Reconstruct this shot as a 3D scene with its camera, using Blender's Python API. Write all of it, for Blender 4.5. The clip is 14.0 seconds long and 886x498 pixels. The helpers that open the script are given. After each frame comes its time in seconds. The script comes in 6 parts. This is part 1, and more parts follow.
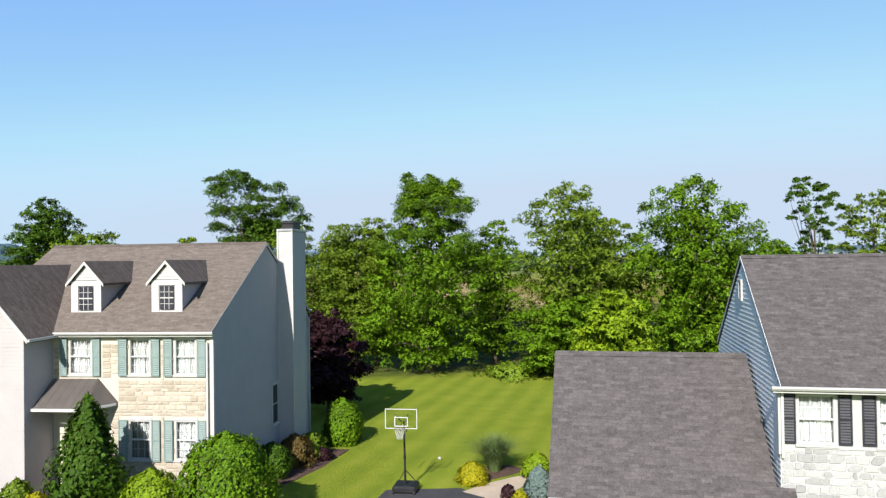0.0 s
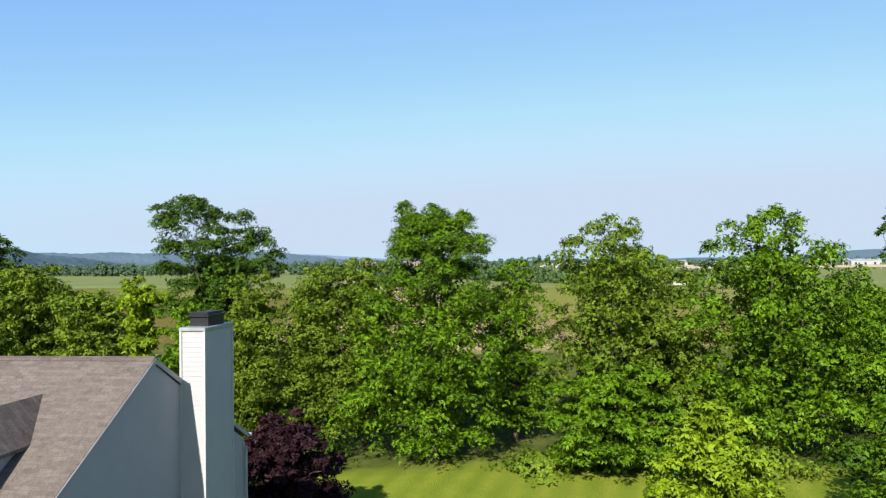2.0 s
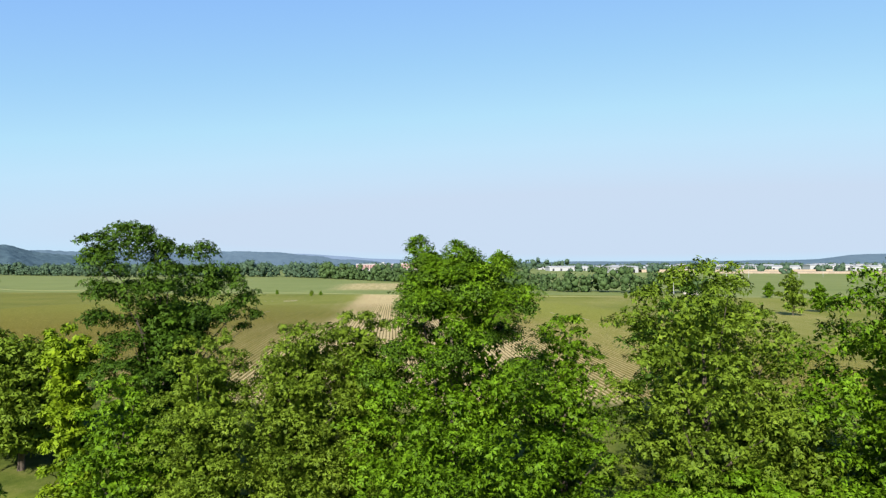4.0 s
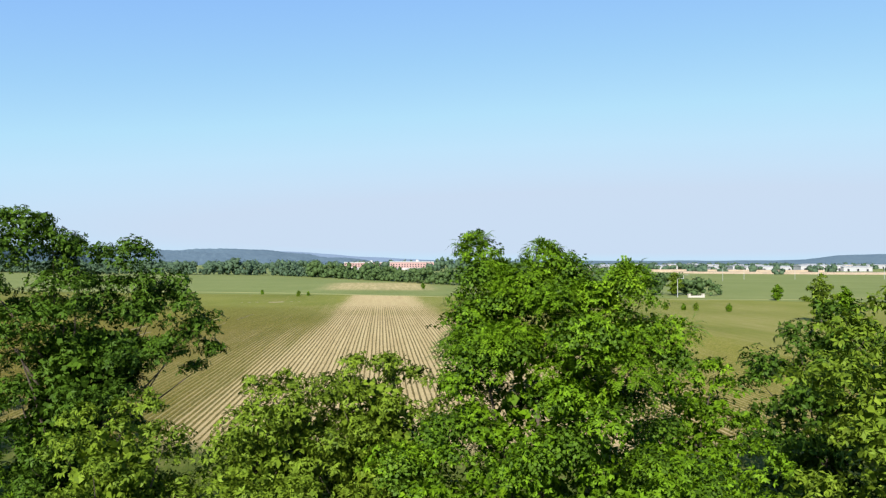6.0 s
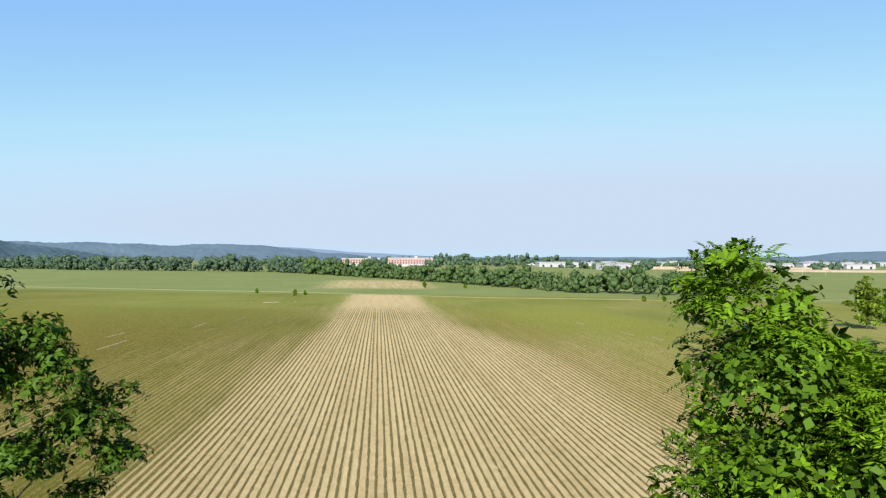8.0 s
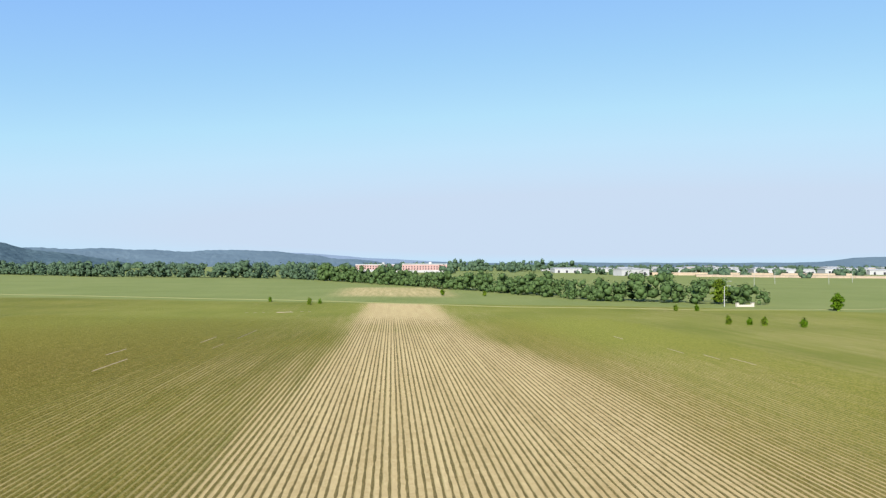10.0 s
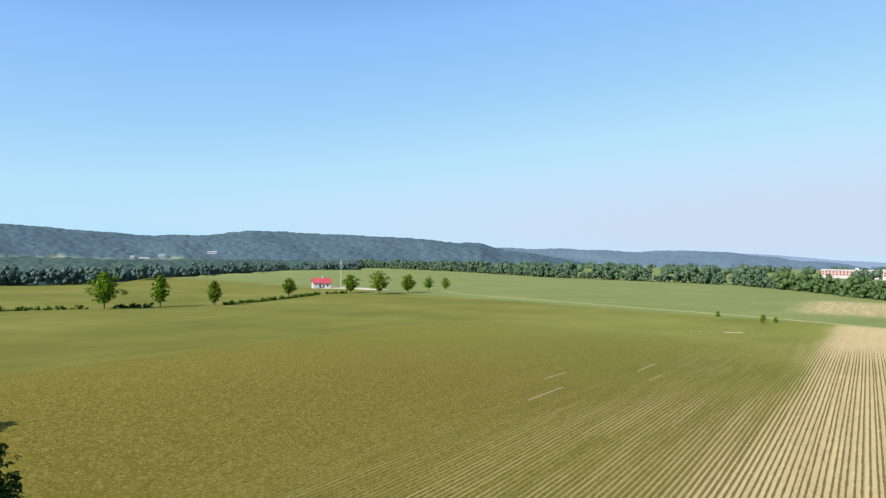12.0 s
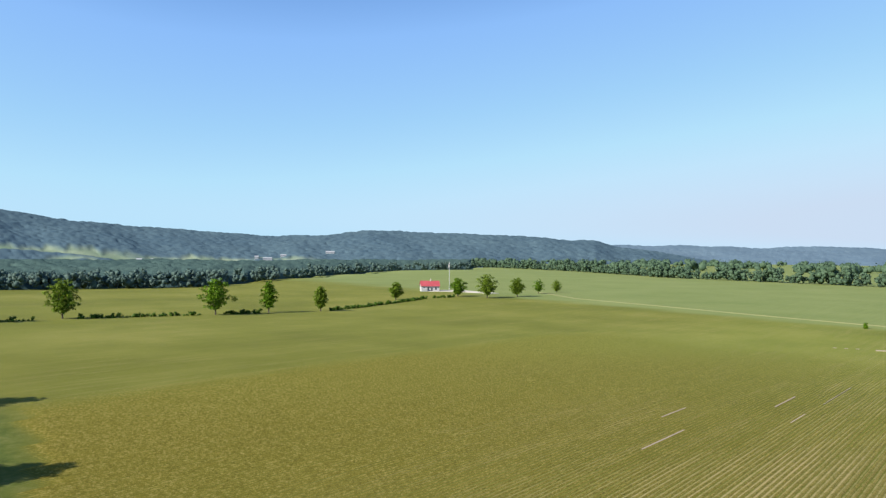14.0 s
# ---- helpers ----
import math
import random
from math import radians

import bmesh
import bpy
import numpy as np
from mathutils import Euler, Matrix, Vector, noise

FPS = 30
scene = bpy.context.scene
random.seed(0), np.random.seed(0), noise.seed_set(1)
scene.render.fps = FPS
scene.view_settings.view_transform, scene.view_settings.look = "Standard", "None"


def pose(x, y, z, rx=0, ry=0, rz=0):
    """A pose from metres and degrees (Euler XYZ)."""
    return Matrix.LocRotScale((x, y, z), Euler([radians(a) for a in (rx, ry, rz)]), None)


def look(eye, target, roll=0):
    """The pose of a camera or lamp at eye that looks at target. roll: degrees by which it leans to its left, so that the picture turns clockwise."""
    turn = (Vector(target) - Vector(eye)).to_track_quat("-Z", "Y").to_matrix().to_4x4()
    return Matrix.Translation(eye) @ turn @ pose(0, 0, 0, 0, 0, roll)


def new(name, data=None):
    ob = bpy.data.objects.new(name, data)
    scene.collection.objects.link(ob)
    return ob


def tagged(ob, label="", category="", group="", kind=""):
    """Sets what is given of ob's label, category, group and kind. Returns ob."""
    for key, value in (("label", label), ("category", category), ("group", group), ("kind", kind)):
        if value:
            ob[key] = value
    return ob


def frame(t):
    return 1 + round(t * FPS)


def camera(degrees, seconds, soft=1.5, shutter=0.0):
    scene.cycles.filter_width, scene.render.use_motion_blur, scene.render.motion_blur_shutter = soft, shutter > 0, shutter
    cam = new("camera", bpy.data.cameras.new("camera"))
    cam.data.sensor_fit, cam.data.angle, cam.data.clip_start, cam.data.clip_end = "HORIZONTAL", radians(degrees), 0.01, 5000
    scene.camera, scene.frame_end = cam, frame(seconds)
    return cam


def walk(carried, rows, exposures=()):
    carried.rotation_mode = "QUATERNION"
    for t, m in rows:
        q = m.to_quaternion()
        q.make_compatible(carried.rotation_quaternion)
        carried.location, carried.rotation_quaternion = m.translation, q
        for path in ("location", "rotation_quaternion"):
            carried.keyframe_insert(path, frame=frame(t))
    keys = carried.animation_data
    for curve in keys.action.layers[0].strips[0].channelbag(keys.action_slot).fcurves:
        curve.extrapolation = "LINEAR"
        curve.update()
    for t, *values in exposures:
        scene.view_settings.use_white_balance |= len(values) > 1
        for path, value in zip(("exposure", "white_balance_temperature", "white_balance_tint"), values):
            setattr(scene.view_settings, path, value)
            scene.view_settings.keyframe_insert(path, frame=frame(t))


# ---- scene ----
cam = camera(63.5, 14.0, soft=1.3)
PATH = [
    (0, (0.182, 1.218, 10.420), (0.1730, 3.2176, 10.4494), -0.85),
    (0.5, (0.225, 4.882, 11.116), (0.2139, 6.8818, 11.1486), -0.88),
    (1, (0.213, 8.524, 12.043), (0.1999, 10.5235, 12.0787), -0.88),
    (1.5, (0.114, 12.144, 13.043), (0.0989, 14.1438, 13.0807), -0.84),
    (2, (-0.081, 15.734, 14.026), (-0.0990, 17.7335, 14.0651), -0.76),
    (2.5, (-0.361, 19.273, 14.972), (-0.3817, 21.2728, 15.0117), -0.63),
    (3, (-0.691, 22.732, 15.930), (-0.7144, 24.7318, 15.9696), -0.47),
    (3.2, (-0.825, 24.085, 16.341), (-0.8496, 26.0841, 16.3802), -0.39),
    (5.5, (-4.160, 41.166, 17.482), (-4.1367, 43.1655, 17.5240), 0.00),
    (6, (-4.661, 44.969, 17.625), (-4.6369, 46.9686, 17.6604), 0.04),
    (6.5, (-5.198, 48.702, 17.792), (-5.1719, 50.7014, 17.8230), 0.08),
    (7, (-5.769, 52.364, 17.985), (-5.7415, 54.3639, 18.0118), 0.12),
    (7.5, (-6.375, 55.956, 18.202), (-6.3459, 57.9559, 18.2268), 0.16),
    (8, (-7.016, 59.478, 18.444), (-6.9850, 61.4776, 18.4680), 0.20),
    (10.3, (-9.720, 72.100, 19.480), (-9.7434, 74.0997, 19.5201), 0.10),
    (10.5, (-9.683, 72.828, 20.020), (-9.8254, 74.8234, 20.0565), 0.33),
    (11, (-9.680, 74.880, 21.461), (-10.3019, 76.7800, 21.4989), 0.72),
    (11.5, (-10.043, 77.530, 22.607), (-11.0698, 79.2459, 22.6409), 0.90),
    (12, (-10.740, 80.360, 23.632), (-11.8864, 81.9996, 23.6588), 0.94),
    (12.5, (-11.735, 83.138, 24.620), (-12.9250, 84.7449, 24.6426), 0.88),
    (13, (-12.983, 85.821, 25.564), (-14.2569, 87.3621, 25.5832), 0.76),
    (13.5, (-14.434, 88.553, 26.370), (-15.8194, 89.9969, 26.3885), 0.66),
    (14, (-16.034, 91.664, 26.849), (-17.4239, 93.1024, 26.8644), 0.61),
]
walk(cam, [(t, look(eye, target, roll)) for t, eye, target, roll in PATH], [(0.0, 0.90), (14.0, 0.90)])

# ---- light ----
SUN = Vector((-0.226, -0.808, 0.542)).normalized()
world = bpy.data.worlds.new("sky")
scene.world = world
world.use_nodes = True
wn, wl = world.node_tree.nodes, world.node_tree.links
sky = wn.new("ShaderNodeTexSky")
sky.sky_type, sky.sun_disc = "NISHITA", False
sky.sun_elevation, sky.sun_rotation = math.asin(SUN.z), math.atan2(SUN.x, SUN.y)
sky.air_density, sky.dust_density, sky.ozone_density, sky.altitude = 1.0, 0.6, 1.0, 100
# the sky's own brightness graded to a clear, slightly lilac summer morning
lum = wn.new("ShaderNodeRGBToBW")
wl.new(sky.outputs[0], lum.inputs[0])
scaled = wn.new("ShaderNodeMath")
scaled.operation, scaled.inputs[1].default_value = "MULTIPLY", 0.13
wl.new(lum.outputs[0], scaled.inputs[0])
grade = wn.new("ShaderNodeValToRGB")
SKY = [(0.16, (0.06, 0.14, 0.36)), (0.28, (0.16, 0.34, 0.72)), (0.34, (0.25, 0.48, 0.89)), (0.48, (0.33, 0.60, 0.89)), (0.62, (0.43, 0.71, 0.91)), (0.74, (0.50, 0.73, 0.91)), (0.86, (0.54, 0.71, 0.88)), (0.96, (0.56, 0.68, 0.84))]
while len(grade.color_ramp.elements) < len(SKY):
    grade.color_ramp.elements.new(0.5)
for e, (p, c) in zip(grade.color_ramp.elements, SKY):
    e.position, e.color = p, (*c, 1)
wl.new(scaled.outputs[0], grade.inputs[0])
wl.new(grade.outputs[0], wn["Background"].inputs[0])
wn["Background"].inputs[1].default_value = 0.572
sun_data = bpy.data.lights.new("sun", "SUN")
sun_data.energy, sun_data.angle, sun_data.color = 5.0, radians(0.6), (1.0, 0.94, 0.85)
sun = new("sun", sun_data)
sun.matrix_world = look(SUN * 100, (0, 0, 0))

# ---- materials ----
def shader(name, rough=0.8, metal=0.0, spec=0.3):
    m = bpy.data.materials.new(name)
    m.use_nodes = True
    n, l = m.node_tree.nodes, m.node_tree.links
    b = n["Principled BSDF"]
    b.inputs["Roughness"].default_value, b.inputs["Metallic"].default_value = rough, metal
    b.inputs["Specular IOR Level"].default_value = spec
    return m, n, l, b


def coords(n, l, scale=(1, 1, 1), turn=0.0, source="Object"):
    c = n.new("ShaderNodeTexCoord")
    p = n.new("ShaderNodeMapping")
    p.inputs["Scale"].default_value = scale
    p.inputs["Rotation"].default_value = (0, 0, turn)
    l.new(c.outputs[source], p.inputs[0])
    return p.outputs[0]


def noise_node(n, l, vec, scale, detail=4.0, rough=0.6):
    t = n.new("ShaderNodeTexNoise")
    t.inputs["Scale"].default_value, t.inputs["Detail"].default_value, t.inputs["Roughness"].default_value = scale, detail, rough
    if vec:
        l.new(vec, t.inputs["Vector"])
    return t.outputs["Fac"]


def ramp(n, l, fac, stops):
    r = n.new("ShaderNodeValToRGB")
    while len(r.color_ramp.elements) < len(stops):
        r.color_ramp.elements.new(0.5)
    for e, (p, c) in zip(r.color_ramp.elements, stops):
        e.position, e.color = p, (*[0.8 * q for q in c], 1)
    l.new(fac, r.inputs[0])
    return r.outputs[0]


def mix(n, l, fac, a, b, mode="MIX"):
    x = n.new("ShaderNodeMix")
    x.data_type, x.blend_type = "RGBA", mode
    for sock, val in ((x.inputs[0], fac), (x.inputs[6], a), (x.inputs[7], b)):
        if hasattr(val, "is_linked"):
            l.new(val, sock)
        elif isinstance(val, tuple):
            sock.default_value = (*val, 1)
        else:
            sock.default_value = val
    return x.outputs[2]


def calc(n, l, op, a, b=0.0, clamp=False):
    x = n.new("ShaderNodeMath")
    x.operation, x.use_clamp = op, clamp
    for sock, val in ((x.inputs[0], a), (x.inputs[1], b)):
        if hasattr(val, "is_linked"):
            l.new(val, sock)
        else:
            sock.default_value = val
    return x.outputs[0]


def bump(n, l, b, height, strength=0.4, dist=0.02):
    x = n.new("ShaderNodeBump")
    x.inputs["Strength"].default_value, x.inputs["Distance"].default_value = strength, dist
    l.new(height, x.inputs["Height"])
    l.new(x.outputs[0], b.inputs["Normal"])


def random_of(n, per_object=False):
    return n.new("ShaderNodeObjectInfo").outputs["Random"] if per_object else n.new("ShaderNodeNewGeometry").outputs["Random Per Island"]


def grainy(name, dark, light, scale=3.0, fine=40.0, rough=0.8, bumpy=0.3, dist=0.01, per_object=False, metal=0.0, spec=0.3):
    """A surface with stains at one scale and grain at another."""
    m, n, l, b = shader(name, rough, metal, spec)
    v = coords(n, l)
    a, f = noise_node(n, l, v, scale, 5), noise_node(n, l, v, fine, 3)
    t = calc(n, l, "ADD", calc(n, l, "MULTIPLY", a, 0.65), calc(n, l, "MULTIPLY", f, 0.35))
    if per_object:
        t = calc(n, l, "ADD", calc(n, l, "MULTIPLY", t, 0.6), calc(n, l, "MULTIPLY", random_of(n, True), 0.4))
    l.new(ramp(n, l, t, [(0.3, dark), (0.7, light)]), b.inputs["Base Color"])
    bump(n, l, b, f, bumpy, dist)
    return m


def leaf_material(name, dark, light, tip=None, clear=0.35):
    m, n, l, b = shader(name, 0.6, 0, 0.12)
    r = random_of(n)
    big = noise_node(n, l, coords(n, l), 0.35, 3)
    t = calc(n, l, "ADD", calc(n, l, "MULTIPLY", r, 0.30), calc(n, l, "MULTIPLY", big, 0.75))
    stops = [(0.22, dark), (0.66, light)] + ([(0.94, tip)] if tip else [])
    col = ramp(n, l, t, stops)
    l.new(col, b.inputs["Base Color"])
    tr = n.new("ShaderNodeBsdfTranslucent")
    l.new(mix(n, l, 1.0, col, (1.0, 1.0, 0.45), "MULTIPLY"), tr.inputs[0])
    s = n.new("ShaderNodeMixShader")
    s.inputs[0].default_value = clear
    l.new(b.outputs[0], s.inputs[1])
    l.new(tr.outputs[0], s.inputs[2])
    l.new(s.outputs[0], n["Material Output"].inputs[0])
    return m


LEAF_BIG = leaf_material("leaf_bright_green", (0.018, 0.044, 0.002), (0.136, 0.262, 0.008), (0.28, 0.42, 0.022), 0.12)
LEAF_VINE = leaf_material("leaf_vine", (0.020, 0.045, 0.005), (0.078, 0.155, 0.009), (0.19, 0.29, 0.03), 0.10)
LEAF_DARK = leaf_material("leaf_dark_green", (0.018, 0.045, 0.005), (0.068, 0.138, 0.010), (0.145, 0.24, 0.022), 0.12)
LEAF_OLIVE = leaf_material("leaf_olive", (0.044, 0.080, 0.007), (0.175, 0.265, 0.020), (0.31, 0.39, 0.05), 0.16)
LEAF_LIME = leaf_material("leaf_lime", (0.085, 0.15, 0.008), (0.25, 0.37, 0.014), (0.42, 0.52, 0.03), 0.18)
LEAF_PURPLE = leaf_material("leaf_purple", (0.014, 0.006, 0.009), (0.042, 0.016, 0.022), (0.075, 0.03, 0.036), 0.12)
LEAF_YELLOW = leaf_material("leaf_yellow", (0.20, 0.22, 0.012), (0.50, 0.46, 0.016), (0.66, 0.60, 0.05))
LEAF_RUST = leaf_material("leaf_rust", (0.070, 0.060, 0.020), (0.195, 0.130, 0.042), (0.28, 0.24, 0.07))
LEAF_BLUE = leaf_material("leaf_blue_spruce", (0.10, 0.16, 0.15), (0.24, 0.32, 0.32))
# raised darks put a light distance haze into the treeline's leaf colour
LEAF_FAR = leaf_material("leaf_hazed_treeline", (0.052, 0.092, 0.034), (0.082, 0.138, 0.045), (0.11, 0.175, 0.055), 0.1)
# blue-green leaf colour that paints distance haze on the valley trees
LEAF_HAZE = leaf_material("leaf_hazed_valley", (0.065, 0.107, 0.098), (0.085, 0.135, 0.113), (0.10, 0.155, 0.12), 0.05)
# greyer, bluer leaf colour with the haze of the far distance painted in
LEAF_MID = leaf_material("leaf_hazed_distance", (0.050, 0.090, 0.058), (0.078, 0.128, 0.072), (0.10, 0.155, 0.08), 0.05)
LEAF_BLADE = leaf_material("leaf_blade", (0.073, 0.122, 0.043), (0.195, 0.268, 0.098))
GLASS, _n, _l, _b = shader("window_glass", 0.03, 0, 0.5)
_b.inputs["Transmission Weight"].default_value = 1.0
_b.inputs["Base Color"].default_value = (0.92, 0.95, 0.96, 1)
BARK = grainy("bark", (0.055, 0.042, 0.032), (0.16, 0.13, 0.10), 2.0, 18, 0.95, 0.8, 0.04)

# ---- helpers for building ----
def mesh_of(name, verts, faces, material=None):
    me = bpy.data.meshes.new(name)
    me.from_pydata([tuple(map(float, v)) for v in verts], [], faces)
    if material:
        me.materials.append(material)
    me.update()
    return me


def quads_mesh(name, co, material, per=4, soft=None):
    """A mesh of separate faces of `per` corners each from an array of their corners."""
    co = np.asarray(co, dtype=np.float32).reshape(-1, 3)
    k = len(co) // per
    me = bpy.data.meshes.new(name)
    me.vertices.add(len(co))
    me.vertices.foreach_set("co", co.ravel())
    me.loops.add(len(co))
    me.loops.foreach_set("vertex_index", np.arange(len(co), dtype=np.int32))
    me.polygons.add(k)
    me.polygons.foreach_set("loop_start", np.arange(0, len(co), per, dtype=np.int32))
    me.polygons.foreach_set("loop_total", np.full(k, per, dtype=np.int32))
    me.materials.append(material)
    if soft is not None:
        me.attributes.new("custom_normal", "FLOAT_VECTOR", "POINT").data.foreach_set("vector", np.asarray(soft, dtype=np.float32).ravel())
    me.update(calc_edges=True)
    return me


def part(name, data, material, parent, label=""):
    """Links a mesh or bmesh as one object under a thing or a part."""
    if isinstance(data, bmesh.types.BMesh):
        me = bpy.data.meshes.new(name)
        data.to_mesh(me)
        data.free()
    else:
        me = data
    if material and not me.materials:
        me.materials.append(material)
    ob = new(name, me)
    ob.parent = parent
    ob.visible_shadow = material is not GLASS
    return tagged(ob, label)


def thing(name, label, category, m=None, group="", kind=""):
    ob = tagged(new(name), label, category, group, kind)
    ob.empty_display_size = 0.3
    if m is not None:
        ob.matrix_world = m
    return ob


def box(bm, a, b, bevel=0.0, m=None):
    """Adds a box from corner a to corner b, its edges bevelled."""
    lo, hi = [min(p, q) for p, q in zip(a, b)], [max(p, q) for p, q in zip(a, b)]
    r = bmesh.ops.create_cube(bm, size=1.0, matrix=Matrix.Translation([(p + q) / 2 for p, q in zip(lo, hi)]) @ Matrix.Diagonal([q - p for p, q in zip(lo, hi)] + [1]))
    vs = r["verts"]
    if bevel:
        es = list({e for v in vs for e in v.link_edges})
        vs = bmesh.ops.bevel(bm, geom=es, offset=bevel, segments=1, affect="EDGES")["verts"]
    if m is not None:
        bmesh.ops.transform(bm, matrix=m, verts=vs)
    return bm


def boxes(*list_of, bevel=0.006):
    bm = bmesh.new()
    for a, b in list_of:
        box(bm, a, b, bevel)
    return bm


def prism(bm, outline, extrude):
    """A solid from a flat outline of points and a way to push it along."""
    vs = [bm.verts.new(p) for p in outline]
    f = bm.faces.new(vs)
    r = bmesh.ops.extrude_face_region(bm, geom=[f])
    bmesh.ops.translate(bm, vec=extrude, verts=[g for g in r["geom"] if isinstance(g, bmesh.types.BMVert)])
    bmesh.ops.recalc_face_normals(bm, faces=bm.faces[:])
    return bm


def tube(points, radii, sides=8):
    """Verts and faces of a round tapered tube along points."""
    vs, fs = [], []
    pts = [Vector(p) for p in points]
    for i, p in enumerate(pts):
        way = (pts[min(i + 1, len(pts) - 1)] - pts[max(i - 1, 0)]).normalized()
        q = way.to_track_quat("Z", "Y")
        for k in range(sides):
            a = 2 * math.pi * k / sides
            vs.append(p + q @ Vector((math.cos(a) * radii[i], math.sin(a) * radii[i], 0)))
    for i in range(len(pts) - 1):
        for k in range(sides):
            a, b = i * sides + k, i * sides + (k + 1) % sides
            fs.append((a, b, b + sides, a + sides))
    fs.append(tuple(range(sides))[::-1])
    fs.append(tuple(range((len(pts) - 1) * sides, len(pts) * sides)))
    return vs, fs


def join(pieces):
    vs, fs = [], []
    for v, f in pieces:
        o = len(vs)
        vs += list(v)
        fs += [tuple(i + o for i in g) for g in f]
    return vs, fs


def step(a, b, x):
    t = np.clip((np.asarray(x, float) - a) / (b - a), 0, 1)
    return t * t * (3 - 2 * t)


def wavy(x, y, s=1.0, seed=0):
    """A smooth wandering value in about -1..1."""
    x, y = np.asarray(x, float) / s + seed * 1.7, np.asarray(y, float) / s - seed * 2.3
    return (np.sin(x * 1.3 + 0.9 * np.sin(y * 0.8)) + np.sin(y * 1.1 + 1.3 * np.sin(x * 0.7 + 1)) + 0.6 * np.sin(2.3 * x - 1.9 * y + seed)) / 2.6


# ---- ground ----
ROW = Vector((-0.0743, 0.9972, 0))


def crest(x, y):
    """How far past the far rim of the field a place lies, in the valley to the north-west."""
    dx, dy = np.asarray(x, float) + 16, np.asarray(y, float) - 92
    az = np.degrees(np.arctan2(-dx, dy))
    r = np.hypot(dx, dy)
    rim = np.interp(az, [-180, 30, 42, 48, 56, 62, 75, 110, 180], [9000, 9000, 1180, 1000, 680, 540, 500, 480, 480])
    return r - rim


def gz(x, y):
    x, y = np.asarray(x, float), np.asarray(y, float)
    lawn = 0.007 * np.clip(y - 34, -20, 60) + 0.55 * step(-6, -9.5, x) * step(42, 33, y)
    z = lawn + 3.9 * step(72, 97, y) * (1 - 0.25 * step(40, 160, x))
    z = z - 1.5 * step(150, 330, y) - 1.5 * step(-150, -300, x) * step(90, 140, y) * step(430, 300, y)
    z = z + 1.0 * step(450, 900, y) * step(100, -300, x)
    z = z + 0.25 * wavy(x, y, 60, 3) * step(110, 160, y)
    z = z - 46 * step(0, 420, crest(x, y)) * step(60, 130, y)
    return z


def spaced(lo, hi, dense_lo, dense_hi, fine, grow=1.18):
    v = list(np.arange(dense_lo, dense_hi + fine, fine))
    d = fine
    while v[-1] < hi:
        d *= grow
        v.append(v[-1] + d)
    d = fine
    while v[0] > lo:
        d *= grow
        v.insert(0, v[0] - d)
    return np.array(v)


def field_cover(x, y):
    """How much green covers the field: low in the bare drilled middle, high to both sides and in a band across, bounds
    fitted to the camera's view.
    """
    xp = 0.9972 * x + 0.0743 * y
    edge_w, edge_e = 13.0 + 1.5 * wavy(x, y, 40, 1), 14.5 + 1.5 * wavy(x, y, 40, 1) - 6.5 * step(160, 235, y)
    side = np.where(xp < 1.5, step(edge_w - 2, edge_w + 6 + 4 * step(180, 120, y), 1.5 - xp), step(edge_e - 2, edge_e + 8, xp - 1.5))
    green_band = 0.28 * step(222, 236, y + 0.12 * xp) * step(262, 248, y + 0.12 * xp)
    patch = 0.28 * np.clip(wavy(x, y * 0.35, 17, 5) + 0.5 * wavy(x, y * 0.4, 7, 8), -1, 1)
    near = 0.24 * step(-80, -26, xp) * step(215, 160, y) * step(75, 55, xp)
    c = np.clip(np.maximum(side * (0.92 + 0.14 * step(-28, -60, xp)), green_band) + patch * (0.35 + 0.4 * step(-45, -20, xp)) * side - near * side, 0, 1)
    return c


def greener_far(x, y):
    """Greener crop colour with distance from the camera's last stretch, fitted to its view."""
    return step(85, 230, np.hypot(x + 20, y - 85) + 14 * wavy(x, y, 30, 9) + 75 * step(6, 26, x)) * (0.5 + 0.5 * step(-160, -90, x))


gx = spaced(-4600, 4600, -150, 130, 2.5)
gy = spaced(-600, 4600, -10, 345, 2.5)
GX, GY = np.meshgrid(gx, gy)
GZ = gz(GX, GY)
nx, ny = len(gx), len(gy)
idx = np.arange(nx * ny).reshape(ny, nx)
gfaces = np.stack([idx[:-1, :-1], idx[:-1, 1:], idx[1:, 1:], idx[1:, :-1]], -1).reshape(-1, 4)
ground_mesh = bpy.data.meshes.new("ground")
ground_mesh.vertices.add(nx * ny)
ground_mesh.vertices.foreach_set("co", np.stack([GX, GY, GZ], -1).astype(np.float32).ravel())
ground_mesh.loops.add(len(gfaces) * 4)
ground_mesh.loops.foreach_set("vertex_index", gfaces.astype(np.int32).ravel())
ground_mesh.polygons.add(len(gfaces))
ground_mesh.polygons.foreach_set("loop_start", np.arange(0, len(gfaces) * 4, 4, dtype=np.int32))
ground_mesh.polygons.foreach_set("loop_total", np.full(len(gfaces), 4, dtype=np.int32))
ground_mesh.update(calc_edges=True)
ground_mesh.shade_smooth()


def field_edge(x, y):
    return 97 + 2.0 * wavy(x, y, 25, 2) + 25 * step(-40, -130, x)


edge = field_edge(GX, GY)
masks = {
    "lawn": step(66.5, 64, GY + 1.5 * wavy(GX, GY, 6, 4) - 14 * step(-24, -32, GX)),
    "field": step(-2, 2, GY - edge),
    "cover": field_cover(GX, GY),
    "greener_far": greener_far(GX, GY),
    "beyond": step(352, 362, GY + 0.20 * GX),
    "bare_far": step(400, 430, GY + 0.2 * GX) * step(560, 520, GY) * step(38, 20, np.abs(0.9972 * GX + 0.0743 * GY + 3)),
}
